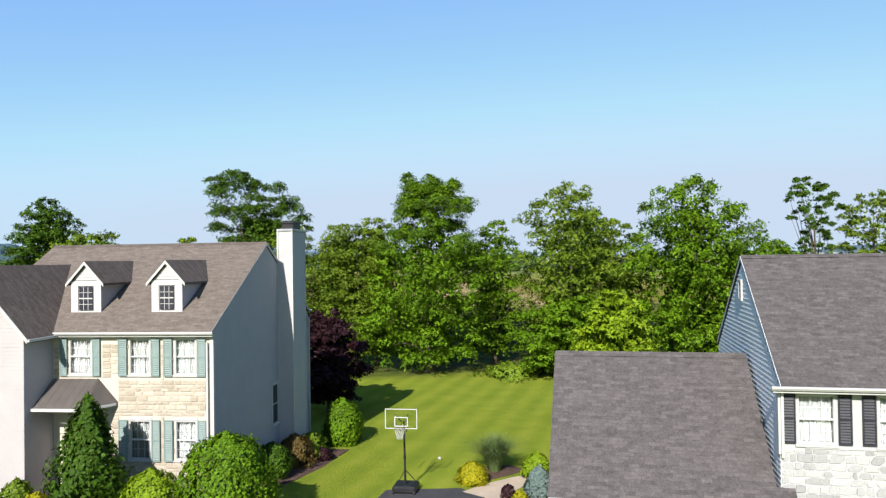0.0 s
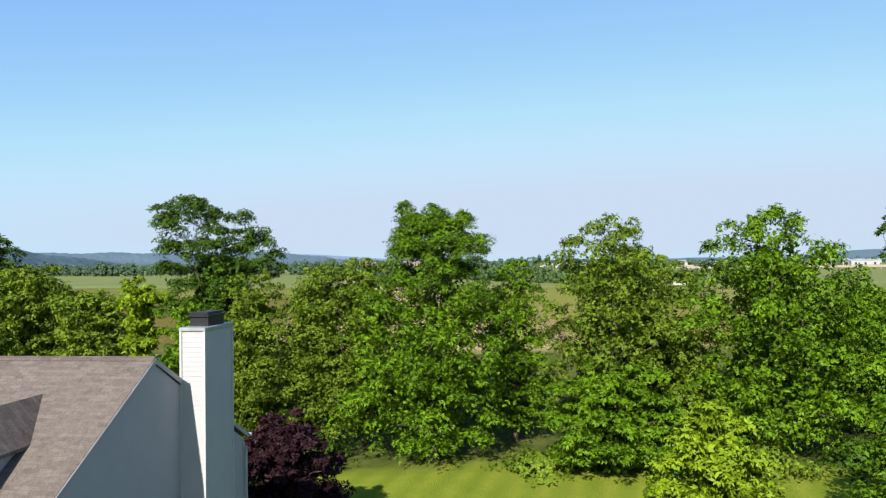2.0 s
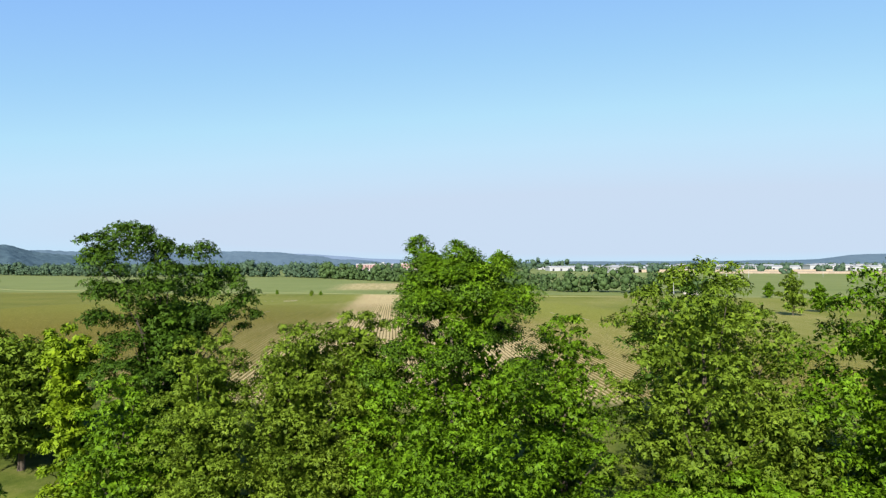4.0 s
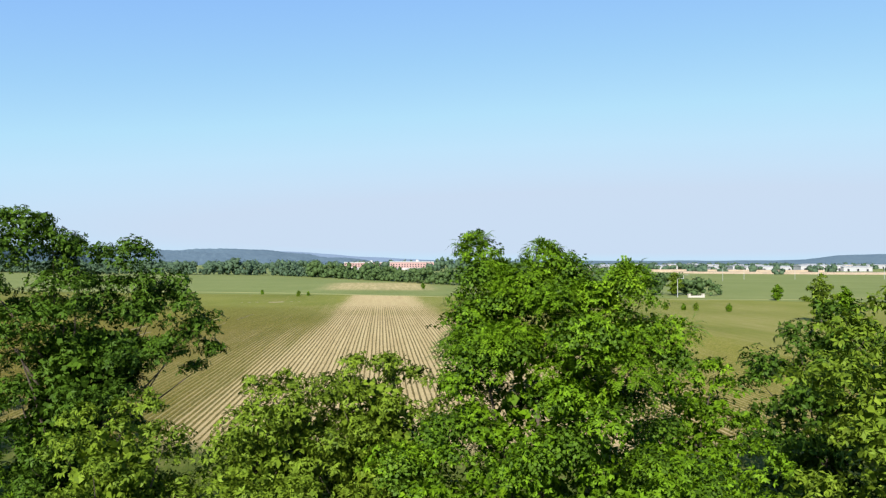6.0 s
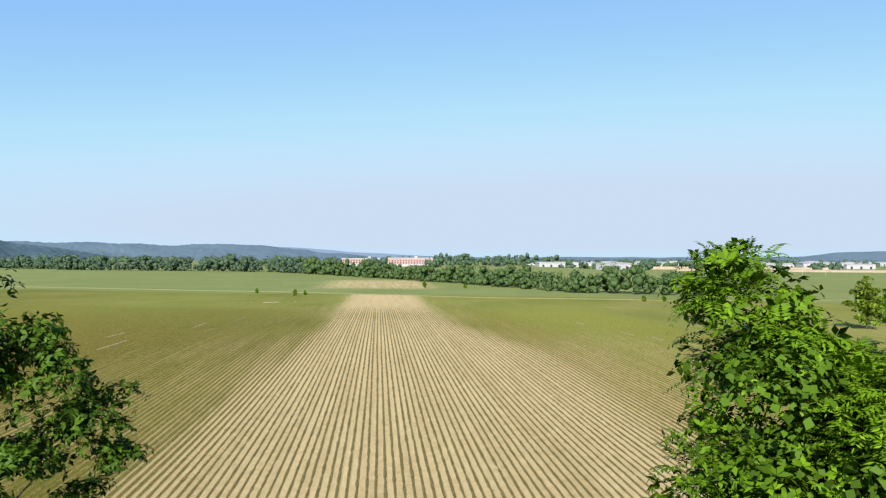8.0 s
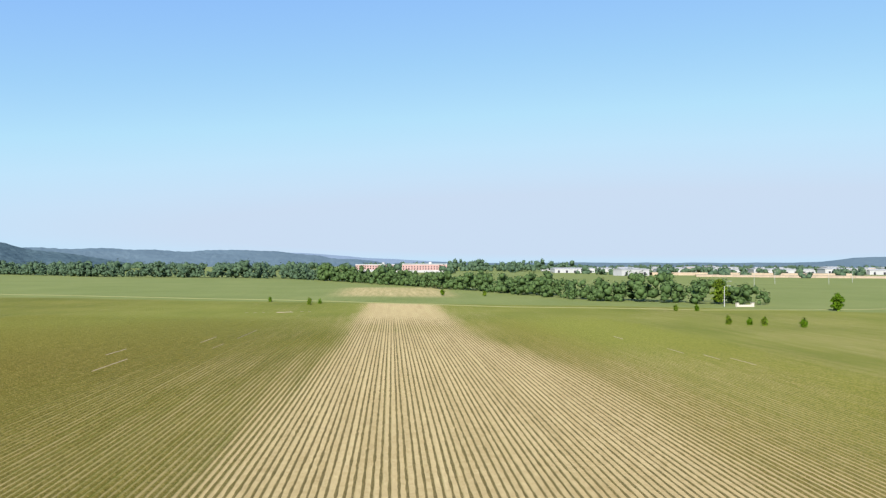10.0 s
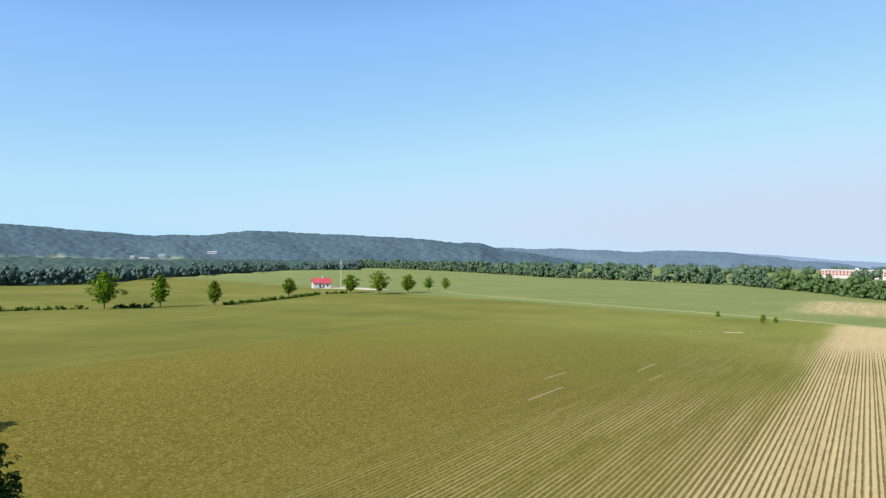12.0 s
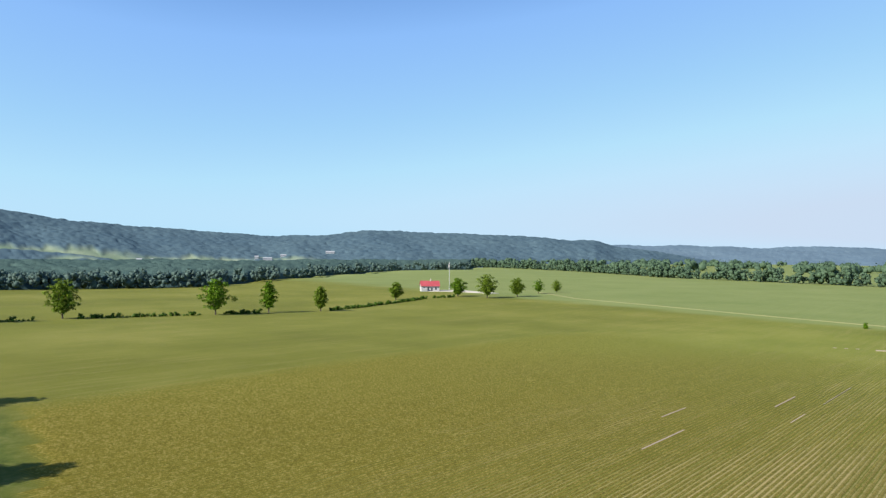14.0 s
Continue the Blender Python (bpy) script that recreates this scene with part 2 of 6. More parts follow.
for key, value in masks.items():
    ground_mesh.attributes.new(key, "FLOAT", "POINT").data.foreach_set("value", value.astype(np.float32).ravel())


def ground_material():
    m, n, l, b = shader("ground", 0.95, 0, 0.1)

    def attr(key):
        a = n.new("ShaderNodeAttribute")
        a.attribute_name = key
        return a.outputs["Fac"]

    v = coords(n, l)
    # mown lawn with alternating stripes
    stripe = n.new("ShaderNodeTexWave")
    stripe.wave_type, stripe.bands_direction = "BANDS", "X"
    stripe.inputs["Scale"].default_value, stripe.inputs["Distortion"].default_value, stripe.inputs["Detail Scale"].default_value = 0.17, 0.35, 0.5
    l.new(coords(n, l, turn=radians(17)), stripe.inputs["Vector"])
    t = calc(n, l, "ADD", calc(n, l, "MULTIPLY", stripe.outputs["Fac"], 0.16), calc(n, l, "MULTIPLY", noise_node(n, l, v, 0.45, 7, 0.7), 0.55))
    t = calc(n, l, "ADD", t, 0.18)
    lawn = ramp(n, l, t, [(0.30, (0.145, 0.20, 0.018)), (0.55, (0.235, 0.285, 0.028)), (0.80, (0.35, 0.36, 0.05))])
    lawn = mix(n, l, calc(n, l, "MULTIPLY", noise_node(n, l, v, 14, 4), 0.4), lawn, (0.08, 0.14, 0.008))
    # rough grass and weeds below the trees
    weeds = ramp(n, l, noise_node(n, l, v, 0.5, 8, 0.7), [(0.3, (0.042, 0.064, 0.010)), (0.5, (0.085, 0.112, 0.018)), (0.72, (0.17, 0.165, 0.05))])
    # drilled field: soil, crop and residue
    rowv = coords(n, l, turn=-math.atan2(0.0743, 0.9972))
    rows = n.new("ShaderNodeTexWave")
    rows.wave_type, rows.bands_direction, rows.wave_profile = "BANDS", "X", "SIN"
    rows.inputs["Scale"].default_value = 2 * math.pi / 20 / 0.58
    rows.inputs["Distortion"].default_value, rows.inputs["Detail Scale"].default_value = 0.15, 1.5
    l.new(rowv, rows.inputs["Vector"])
    long = n.new("ShaderNodeMapping")
    long.inputs["Scale"].default_value = (0.55, 0.035, 1)
    l.new(rowv, long.inputs[0])
    long = long.outputs[0]
    streaks = noise_node(n, l, long, 1.0, 6, 0.65)
    wide = n.new("ShaderNodeMapping")
    wide.inputs["Scale"].default_value = (0.10, 0.008, 1)
    l.new(rowv, wide.inputs[0])
    swath = noise_node(n, l, wide.outputs[0], 1.0, 5, 0.6)
    speck = noise_node(n, l, v, 1.5, 7, 0.8)
    broad = noise_node(n, l, v, 0.02, 4)
    soil = ramp(n, l, calc(n, l, "ADD", calc(n, l, "MULTIPLY", speck, 0.6), calc(n, l, "MULTIPLY", streaks, 0.4)), [(0.3, (0.32, 0.24, 0.105)), (0.5, (0.51, 0.40, 0.20)), (0.72, (0.70, 0.565, 0.31))])
    crop = ramp(n, l, calc(n, l, "ADD", calc(n, l, "MULTIPLY", speck, 0.45), calc(n, l, "MULTIPLY", broad, 0.55)), [(0.3, (0.076, 0.080, 0.010)), (0.5, (0.128, 0.130, 0.017)), (0.7, (0.208, 0.193, 0.043))])
    green = ramp(n, l, calc(n, l, "ADD", calc(n, l, "MULTIPLY", speck, 0.45), calc(n, l, "MULTIPLY", broad, 0.55)), [(0.3, (0.11, 0.13, 0.018)), (0.5, (0.182, 0.20, 0.034)), (0.7, (0.28, 0.27, 0.068))])
    crop = mix(n, l, attr("greener_far"), crop, green)
    k = calc(n, l, "ADD", attr("cover"), calc(n, l, "MULTIPLY", calc(n, l, "SUBTRACT", streaks, 0.5), 1.1))
    k = calc(n, l, "ADD", k, calc(n, l, "MULTIPLY", calc(n, l, "SUBTRACT", rows.outputs["Fac"], 0.5), 0.5))
    k = calc(n, l, "ADD", k, calc(n, l, "MULTIPLY", calc(n, l, "SUBTRACT", speck, 0.5), 1.3))
    k = calc(n, l, "ADD", k, calc(n, l, "MULTIPLY", calc(n, l, "SUBTRACT", swath, 0.5), 0.35))
    kr = n.new("ShaderNodeMapRange")
    kr.inputs["From Min"].default_value, kr.inputs["From Max"].default_value = 0.18, 0.78
    l.new(k, kr.inputs["Value"])
    field = mix(n, l, kr.outputs[0], soil, crop)
    far = ramp(n, l, calc(n, l, "ADD", calc(n, l, "MULTIPLY", broad, 0.6), calc(n, l, "MULTIPLY", streaks, 0.4)), [(0.3, (0.155, 0.20, 0.058)), (0.7, (0.23, 0.26, 0.09))])
    field = mix(n, l, attr("beyond"), field, far)
    field = mix(n, l, calc(n, l, "MULTIPLY", attr("bare_far"), calc(n, l, "ADD", streaks, 0.2), True), field, soil)
    land = mix(n, l, attr("field"), weeds, field)
    l.new(mix(n, l, attr("lawn"), land, lawn), b.inputs["Base Color"])
    bump(n, l, b, noise_node(n, l, v, 9, 6, 0.75), 0.6, 0.12)
    return m


GROUND = ground_material()
ground_mesh.materials.append(GROUND)
ground = tagged(new("ground", ground_mesh), "mown lawn, rough verge and wide drilled crop field", "ground", kind="structure")


def on(x, y, lift=0.0):
    return float(gz(x, y)) + lift

# ---- plants ----
def leaf_faces(rng, centre, normal, size, droop=0.35, leaflets=3, spread=50.0, slim=0.42, form=None):
    """Corners of small sprays of pointed leaflets, each spray at a centre, facing its normal, and the bent normals of the corners."""
    k = len(centre)
    normal = normal / np.maximum(np.linalg.norm(normal, axis=1, keepdims=True), 1e-6)
    ref = rng.normal(size=(k, 3))
    ref[:, 2] -= droop * 2
    along = ref - (ref * normal).sum(1, keepdims=True) * normal
    along /= np.maximum(np.linalg.norm(along, axis=1, keepdims=True), 1e-6)
    across = np.cross(normal, along)
    out, bent = [], []
    for j in range(leaflets):
        a = np.radians(spread) * (j - (leaflets - 1) / 2) + rng.normal(scale=0.15, size=(k, 1))
        way = along * np.cos(a) + across * np.sin(a) + normal * rng.normal(scale=0.22, size=(k, 1))
        side = np.cross(normal, way)
        ln = size[:, None] * rng.uniform(0.75, 1.15, (k, 1))
        root = centre + way * 0.05 * ln
        mid = root + way * 0.48 * ln
        out.append(np.stack([root, mid - side * slim * 0.5 * ln + normal * 0.05 * ln, root + way * ln - normal * 0.12 * ln, mid + side * slim * 0.5 * ln + normal * 0.05 * ln], 1))
        own = normal * 0.9 + 0.7 * (form if form is not None else normal) + rng.normal(scale=0.3, size=(k, 3))
        own /= np.linalg.norm(own, axis=1, keepdims=True)
        bent.append(np.repeat(own, 4, axis=0))
    return np.concatenate(out).reshape(-1, 3), np.concatenate(bent)


def tufts_of(rng, clumps, each, share=0.44, squash=0.72):
    """Small tufts over the upper and outer side of every clump, so that shade falls between them."""
    clumps = np.asarray(clumps, float)
    many = np.repeat(clumps, each, axis=0)
    d = rng.normal(size=(len(many), 3))
    d[:, 2] = np.where(d[:, 2] < -0.5, -d[:, 2], d[:, 2]) + 0.25
    d /= np.linalg.norm(d, axis=1, keepdims=True)
    at = many[:, :3] + d * (many[:, 3] * rng.uniform(0.62, 1.0, len(many)))[:, None] * np.array([1, 1, squash])
    return np.concatenate([at, (many[:, 3] * share * rng.uniform(0.65, 1.3, len(many)))[:, None]], 1), d


def scatter(rng, clumps, count, squash, fill, up, each):
    """Places, outward directions and the direction of the whole bough for leaves on the tufts of clumps."""
    tufts, bough = tufts_of(rng, clumps, each, squash=squash)
    w = tufts[:, 3] ** 1.6
    pick = rng.choice(len(tufts), count, p=w / w.sum())
    d = rng.normal(size=(count, 3))
    d[:, 2] += up
    d[:, 2] = np.where((d[:, 2] < -0.1) & (rng.random(count) < 0.85), -d[:, 2], d[:, 2])
    d /= np.linalg.norm(d, axis=1, keepdims=True)
    rad = np.where(rng.random(count) < fill, rng.uniform(0.1, 0.7, count), rng.uniform(0.7, 1.15, count))
    pos = tufts[pick, :3] + d * (tufts[pick, 3] * rad)[:, None] * np.array([1, 1, squash])
    return pos, d, bough[pick]


def crown_of(rng, clumps, count, leaf, squash=0.72, fill=0.12, up=0.6, leaflets=3, slim=0.42, each=10):
    """Leaf corners for clumps given as rows of x, y, z, radius."""
    pos, d, bough = scatter(rng, clumps, count, squash, fill, up, each)
    nrm = d + np.array([0, 0, 0.35]) + rng.normal(scale=0.5, size=(count, 3))
    form = d + 0.6 * bough
    return leaf_faces(rng, pos, nrm, rng.uniform(0.7, 1.25, count) * leaf, leaflets=leaflets, slim=slim, form=form / np.linalg.norm(form, axis=1, keepdims=True))


def fronds_of(rng, clumps, count, length, pairs=6, squash=0.8, each=6):
    """Feathered leaves: each an arching stalk with pairs of narrow leaflets and one at its tip."""
    pos, d, bough = scatter(rng, clumps, count, squash, 0.08, 0.5, each)
    ln = length * rng.uniform(0.65, 1.2, (count, 1))
    way = d * np.array([1, 1, 0.55]) + 0.3 * bough + rng.normal(scale=0.35, size=(count, 3)) + np.array([0, 0, 0.12])
    way /= np.linalg.norm(way, axis=1, keepdims=True)
    fall = rng.uniform(0.25, 0.75, (count, 1))
    out, bent = [], []
    for i in range(pairs + 1):
        t = (i + 0.6) / (pairs + 0.6)
        root = pos + way * ln * t - np.array([0, 0, 1]) * ln * fall * t * t
        run = way - np.array([0, 0, 2.0]) * fall * t
        run /= np.linalg.norm(run, axis=1, keepdims=True)
        side = np.cross(run, np.array([0, 0, 1.0]) + 0.25 * d)
        side /= np.maximum(np.linalg.norm(side, axis=1, keepdims=True), 1e-6)
        face = np.cross(side, run)
        size = ln * (0.34 - 0.14 * abs(t - 0.45))
        for sgn in (-1, 1) if i < pairs else (0,):
            to = run + (0 if sgn == 0 else 1) * (sgn * side * 1.3 - run * 0.45) - face * rng.uniform(0.05, 0.4, (count, 1))
            to /= np.linalg.norm(to, axis=1, keepdims=True)
            flat = np.cross(face, to)
            mid = root + to * size * 0.42
            out.append(np.stack([root, mid - flat * size * 0.16, root + to * size, mid + flat * size * 0.16], 1))
            own = face + 0.45 * d + 0.25 * bough + rng.normal(scale=0.25, size=(count, 3))
            own /= np.linalg.norm(own, axis=1, keepdims=True)
            bent.append(np.repeat(own, 4, axis=0))
    return np.concatenate(out).reshape(-1, 3), np.concatenate(bent)


def profile_clumps(rng, profile, number, size=(0.9, 1.7), inner=0.72):
    """Clump places on the hull given by rows of height, radius, shift x, shift y."""
    p = np.asarray(profile, float)
    z = p[:, 0]
    grid = np.linspace(z[0], z[-1], 80)
    r = np.interp(grid, z, p[:, 1])
    many = number * 7
    h = grid[rng.choice(80, many, p=r / r.sum())] + rng.uniform(-0.3, 0.3, many)
    rr = np.interp(h, z, p[:, 1])
    a = rng.uniform(0, 2 * math.pi, many)
    s = rng.uniform(*size, many) * np.clip(rr / 3.0, 0.45, 1.15)
    f = np.sqrt(rng.uniform(inner**2, 1.0, many)) * np.maximum(rr - s * 0.6, 0.05) * rng.uniform(0.8, 1.2, many)
    c = np.stack([np.interp(h, z, p[:, 2]) + f * np.cos(a), np.interp(h, z, p[:, 3]) + f * np.sin(a), h, s], 1)
    # keep those that stand furthest apart, so that gaps stay open between the boughs
    keep, gap = [0], np.full(many, 1e9)
    for _ in range(number - 1):
        away = c[:, :3] - c[keep[-1], :3]
        away[:, 2] *= 1.3
        gap = np.minimum(gap, np.linalg.norm(away, axis=1) / (c[:, 3] + c[keep[-1], 3]))
        keep.append(int(np.argmax(gap * rng.uniform(0.6, 1.0, many))))
    return c[keep]


def heart_of(rng, profile, count, leaf):
    """Larger, older leaves inside the crown, which close it."""
    p = np.asarray(profile, float)
    z = p[:, 0]
    grid = np.linspace(z[0], z[0] + 0.93 * (z[-1] - z[0]), 60)
    r = np.interp(grid, z, p[:, 1])
    h = grid[rng.choice(60, count, p=r**2 / (r**2).sum())] + rng.uniform(-0.2, 0.2, count)
    f = np.sqrt(rng.random(count)) * 0.52 * np.interp(h, z, p[:, 1])
    a = rng.uniform(0, 2 * math.pi, count)
    pos = np.stack([np.interp(h, z, p[:, 2]) + f * np.cos(a), np.interp(h, z, p[:, 3]) + f * np.sin(a), h], 1)
    return leaf_faces(rng, pos, rng.normal(size=(count, 3)), rng.uniform(0.8, 1.3, count) * leaf, leaflets=2, slim=0.7)


def trunk_of(rng, height, radius, clumps, limbs=9, forks=((0, 0),)):
    pieces = []
    for fx, fy in forks:
        pts = [Vector((fx * t * 0.5 + 0.12 * math.sin(3 * t + fx), fy * t * 0.5 + 0.1 * math.cos(4 * t), height * t)) for t in np.linspace(0, 1, 7)]
        pts[0].z = -0.4
        pieces.append(tube(pts, [radius * (1.25 if i == 0 else 1) * (1 - 0.8 * i / 6) for i in range(7)], 9))
    for c in clumps[rng.choice(len(clumps), min(limbs, len(clumps)), replace=False)]:
        base_h = max(0.8, min(c[2] * rng.uniform(0.35, 0.7), height * 0.9))
        fx, fy = forks[rng.integers(len(forks))]
        t = base_h / height
        a = Vector((fx * t * 0.5, fy * t * 0.5, base_h))
        e = Vector(c[:3])
        mids = [a.lerp(e, s) + Vector((0, 0, 0.5 * math.sin(math.pi * s))) for s in (0, 0.33, 0.66, 1)]
        r0 = radius * 0.42 * (1 - 0.6 * t)
        pieces.append(tube(mids, [r0, r0 * 0.7, r0 * 0.45, r0 * 0.15], 6))
    return join(pieces)


def tree(label, x, y, profile, clump_count, leaves, leaf, material, seed, radius=0.25, size=(0.9, 1.7), name="tree", category="tree", fill=0.12, limbs=9, extra=(), forks=((0, 0),), group="", leaflets=3, squash=0.8, heart=0.22, feather=None, vine=None, each=10):
    """feather: lowest height of the small sprays, number, length and pairs of the feathered leaves, number of small sprays, lowest height of the feathered leaves; vine: lowest and highest height, number and size of broad vine leaves."""
    if leaf >= 0.25:
        leaflets, leaf = 2, leaf * 1.15
    rng = np.random.default_rng(seed)
    ob = thing(name, label, category, pose(x, y, on(x, y)), group)
    cl = profile_clumps(rng, profile, clump_count, size)
    if len(extra):
        cl = np.concatenate([cl, np.asarray(extra, float)])
    low = cl[cl[:, 2] < feather[0]] if feather else cl
    bits = [crown_of(rng, low, leaves, leaf, squash, fill, leaflets=leaflets, each=each)]
    if feather:
        high = cl[cl[:, 2] >= feather[0]]
        bits.append(crown_of(rng, high, feather[4], 0.135, squash, 0.15, leaflets=5, slim=0.46, each=12))
        bits.append(fronds_of(rng, cl[cl[:, 2] >= feather[5]], feather[1], feather[2], feather[3], squash))
    if heart:
        bits.append(heart_of(rng, profile, int(leaves * heart), max(0.26, leaf * 1.25)))
    part("crown", quads_mesh("crown", np.concatenate([b[0] for b in bits]), material, soft=np.concatenate([b[1] for b in bits])), None, ob)
    if vine:
        on_it = cl[(cl[:, 2] >= vine[0]) & (cl[:, 2] <= vine[1])]
        co, soft = crown_of(rng, on_it, vine[2], vine[3], squash, 0.2, leaflets=1, slim=0.85, each=9)
        part("vine", quads_mesh("vine", co, LEAF_VINE, soft=soft), None, ob, "broad-leaved vine grown over the boughs")
    vs, fs = trunk_of(rng, profile[-1][0] * 0.8, radius, cl, limbs, forks)
    part("trunk", mesh_of("trunk", vs, fs, BARK), None, ob)
    return ob


def shrub(label, x, y, height, radius, leaves, leaf, material, seed, name="shrub", tip=0.55, group="", category="shrub", loose=0.07):
    """A mounded or clipped shrub: leaves over a rounded hull with an uneven skin, and some inside."""
    leaves, leaf = int(leaves * 0.75), leaf * 1.1
    rng = np.random.default_rng(seed)
    ob = thing(name, label, category, pose(x, y, on(x, y)), group)
    hs, rs = np.array([0, 0.12, 0.4, 0.72, 0.9, 1.0]) * height, np.array([0.72, 0.9, 1.0, 0.45 + 0.45 * tip, 0.2 + 0.5 * tip, 0.02]) * radius
    t = rng.random(leaves) ** 0.85
    a = rng.uniform(0, 2 * math.pi, leaves)
    z = t * height
    r = np.interp(z, hs, rs)
    lump = 1 + loose * (np.sin(3 * a + 5 * z / height + seed) + np.sin(5 * a - 9 * z / height)) + rng.normal(scale=loose * 0.8, size=leaves)
    lump = np.where(rng.random(leaves) < 0.15, lump * rng.uniform(0.5, 0.9, leaves), lump)
    pos = np.stack([r * lump * np.cos(a), r * lump * np.sin(a), z * (1 + 0.5 * loose * np.sin(4 * a))], 1)
    nrm = np.stack([np.cos(a), np.sin(a), (z / height - 0.35) * 1.6], 1) + rng.normal(scale=0.4, size=(leaves, 3))
    hull = np.stack([np.cos(a), np.sin(a), (z / height - 0.35) * 1.6], 1)
    co, soft = leaf_faces(rng, pos, nrm, rng.uniform(0.7, 1.2, leaves) * leaf, slim=0.6, leaflets=2, form=hull / np.linalg.norm(hull, axis=1, keepdims=True))
    part("foliage", quads_mesh("foliage", co, material, soft=soft), None, ob)
    stems = [tube([(0.04 * math.cos(q), 0.04 * math.sin(q), -0.1), (radius * 0.4 * math.cos(q), radius * 0.4 * math.sin(q), height * 0.7)], [0.035, 0.012], 5) for q in (0.3, 2.2, 4.1, 5.3)]
    part("stems", mesh_of("stems", *join(stems), BARK), None, ob)
    return ob

# ---- more materials ----
def shingle_material(name, dark, mid, light):
    m, n, l, b = shader(name, 0.9, 0, 0.2)
    v = coords(n, l)
    br = n.new("ShaderNodeTexBrick")
    br.inputs["Scale"].default_value = 1.0
    br.inputs["Brick Width"].default_value, br.inputs["Row Height"].default_value, br.inputs["Mortar Size"].default_value = 0.33, 0.115, 0.006
    br.inputs["Color1"].default_value, br.inputs["Color2"].default_value, br.inputs["Mortar"].default_value = (0.0, 0, 0, 1), (1, 1, 1, 1), (0.1, 0.1, 0.1, 1)
    l.new(v, br.inputs["Vector"])
    t = calc(n, l, "ADD", calc(n, l, "MULTIPLY", br.outputs["Color"], 0.16), calc(n, l, "MULTIPLY", noise_node(n, l, v, 4.5, 6, 0.75), 0.5))
    t = calc(n, l, "ADD", t, calc(n, l, "MULTIPLY", noise_node(n, l, v, 18, 4), 0.34))
    l.new(ramp(n, l, t, [(0.3, dark), (0.52, mid), (0.8, light)]), b.inputs["Base Color"])
    bump(n, l, b, br.outputs["Fac"], 0.5, -0.012)
    return m


ROOF_A = shingle_material("shingle_weathered", (0.098, 0.080, 0.070), (0.168, 0.140, 0.122), (0.255, 0.215, 0.19))
ROOF_DARK = shingle_material("shingle_brown", (0.072, 0.057, 0.051), (0.135, 0.110, 0.098), (0.225, 0.19, 0.17))
ROOF_B = shingle_material("shingle_charcoal", (0.056, 0.050, 0.051), (0.106, 0.095, 0.096), (0.19, 0.170, 0.168))
SIDING_A = grainy("siding_beige", (0.400, 0.374, 0.388), (0.465, 0.436, 0.450), 1.2, 30, 0.6, 0.1)
SIDING_B = grainy("siding_white", (0.74, 0.765, 0.82), (0.84, 0.865, 0.91), 1.2, 30, 0.55, 0.1)
WHITE = grainy("white_paint", (0.46, 0.46, 0.46), (0.55, 0.55, 0.55), 2, 40, 0.5, 0.05)
STONE_A = grainy("stone_cream", (0.39, 0.335, 0.265), (0.56, 0.50, 0.42), 2.5, 30, 0.9, 0.7, 0.02, True)
STONE_B = grainy("stone_whitewashed", (0.33, 0.33, 0.335), (0.52, 0.52, 0.525), 3.5, 22, 0.9, 0.7, 0.02, True)
# the walls' siding again, lightened to paint the sun on the chimney
SIDING_SUNLIT = grainy("siding_lightened_for_sun", (0.43, 0.412, 0.425), (0.50, 0.482, 0.495), 1.2, 30, 0.6, 0.1)
MORTAR = grainy("mortar", (0.50, 0.46, 0.40), (0.60, 0.56, 0.49), 4, 60, 0.95, 0.4)
TEAL = grainy("shutter_teal", (0.18, 0.25, 0.25), (0.25, 0.33, 0.32), 3, 30, 0.5, 0.1)
NAVY = grainy("shutter_black", (0.018, 0.018, 0.026), (0.04, 0.04, 0.055), 3, 30, 0.45, 0.1)
SEAM = grainy("standing_seam_metal", (0.20, 0.175, 0.165), (0.29, 0.26, 0.24), 1.5, 40, 0.45, 0.1, metal=0.15)
BLACK_METAL = grainy("black_metal", (0.01, 0.01, 0.012), (0.03, 0.03, 0.034), 3, 40, 0.4, 0.1)
GALV = grainy("flashing", (0.35, 0.37, 0.40), (0.52, 0.54, 0.56), 3, 40, 0.35, 0.1, metal=0.4)
CURTAIN = grainy("curtain", (0.26, 0.275, 0.285), (0.35, 0.365, 0.375), 3, 50, 0.9, 0.2)
DOOR_RED = grainy("door_paint", (0.10, 0.06, 0.05), (0.16, 0.10, 0.08), 3, 30, 0.5, 0.1)
MORTAR_B = grainy("mortar_white", (0.43, 0.43, 0.435), (0.52, 0.52, 0.525), 4, 60, 0.95, 0.3)
CONCRETE = grainy("concrete", (0.40, 0.325, 0.255), (0.58, 0.475, 0.38), 1.0, 30, 0.9, 0.3)
ASPHALT = grainy("asphalt", (0.035, 0.035, 0.04), (0.075, 0.075, 0.085), 1.2, 60, 0.9, 0.5)
MULCH = grainy("mulch", (0.05, 0.03, 0.022), (0.15, 0.09, 0.07), 3, 40, 1.0, 1.0, 0.03)
ROOM = grainy("room_dark", (0.10, 0.09, 0.08), (0.16, 0.15, 0.14), 1, 10)

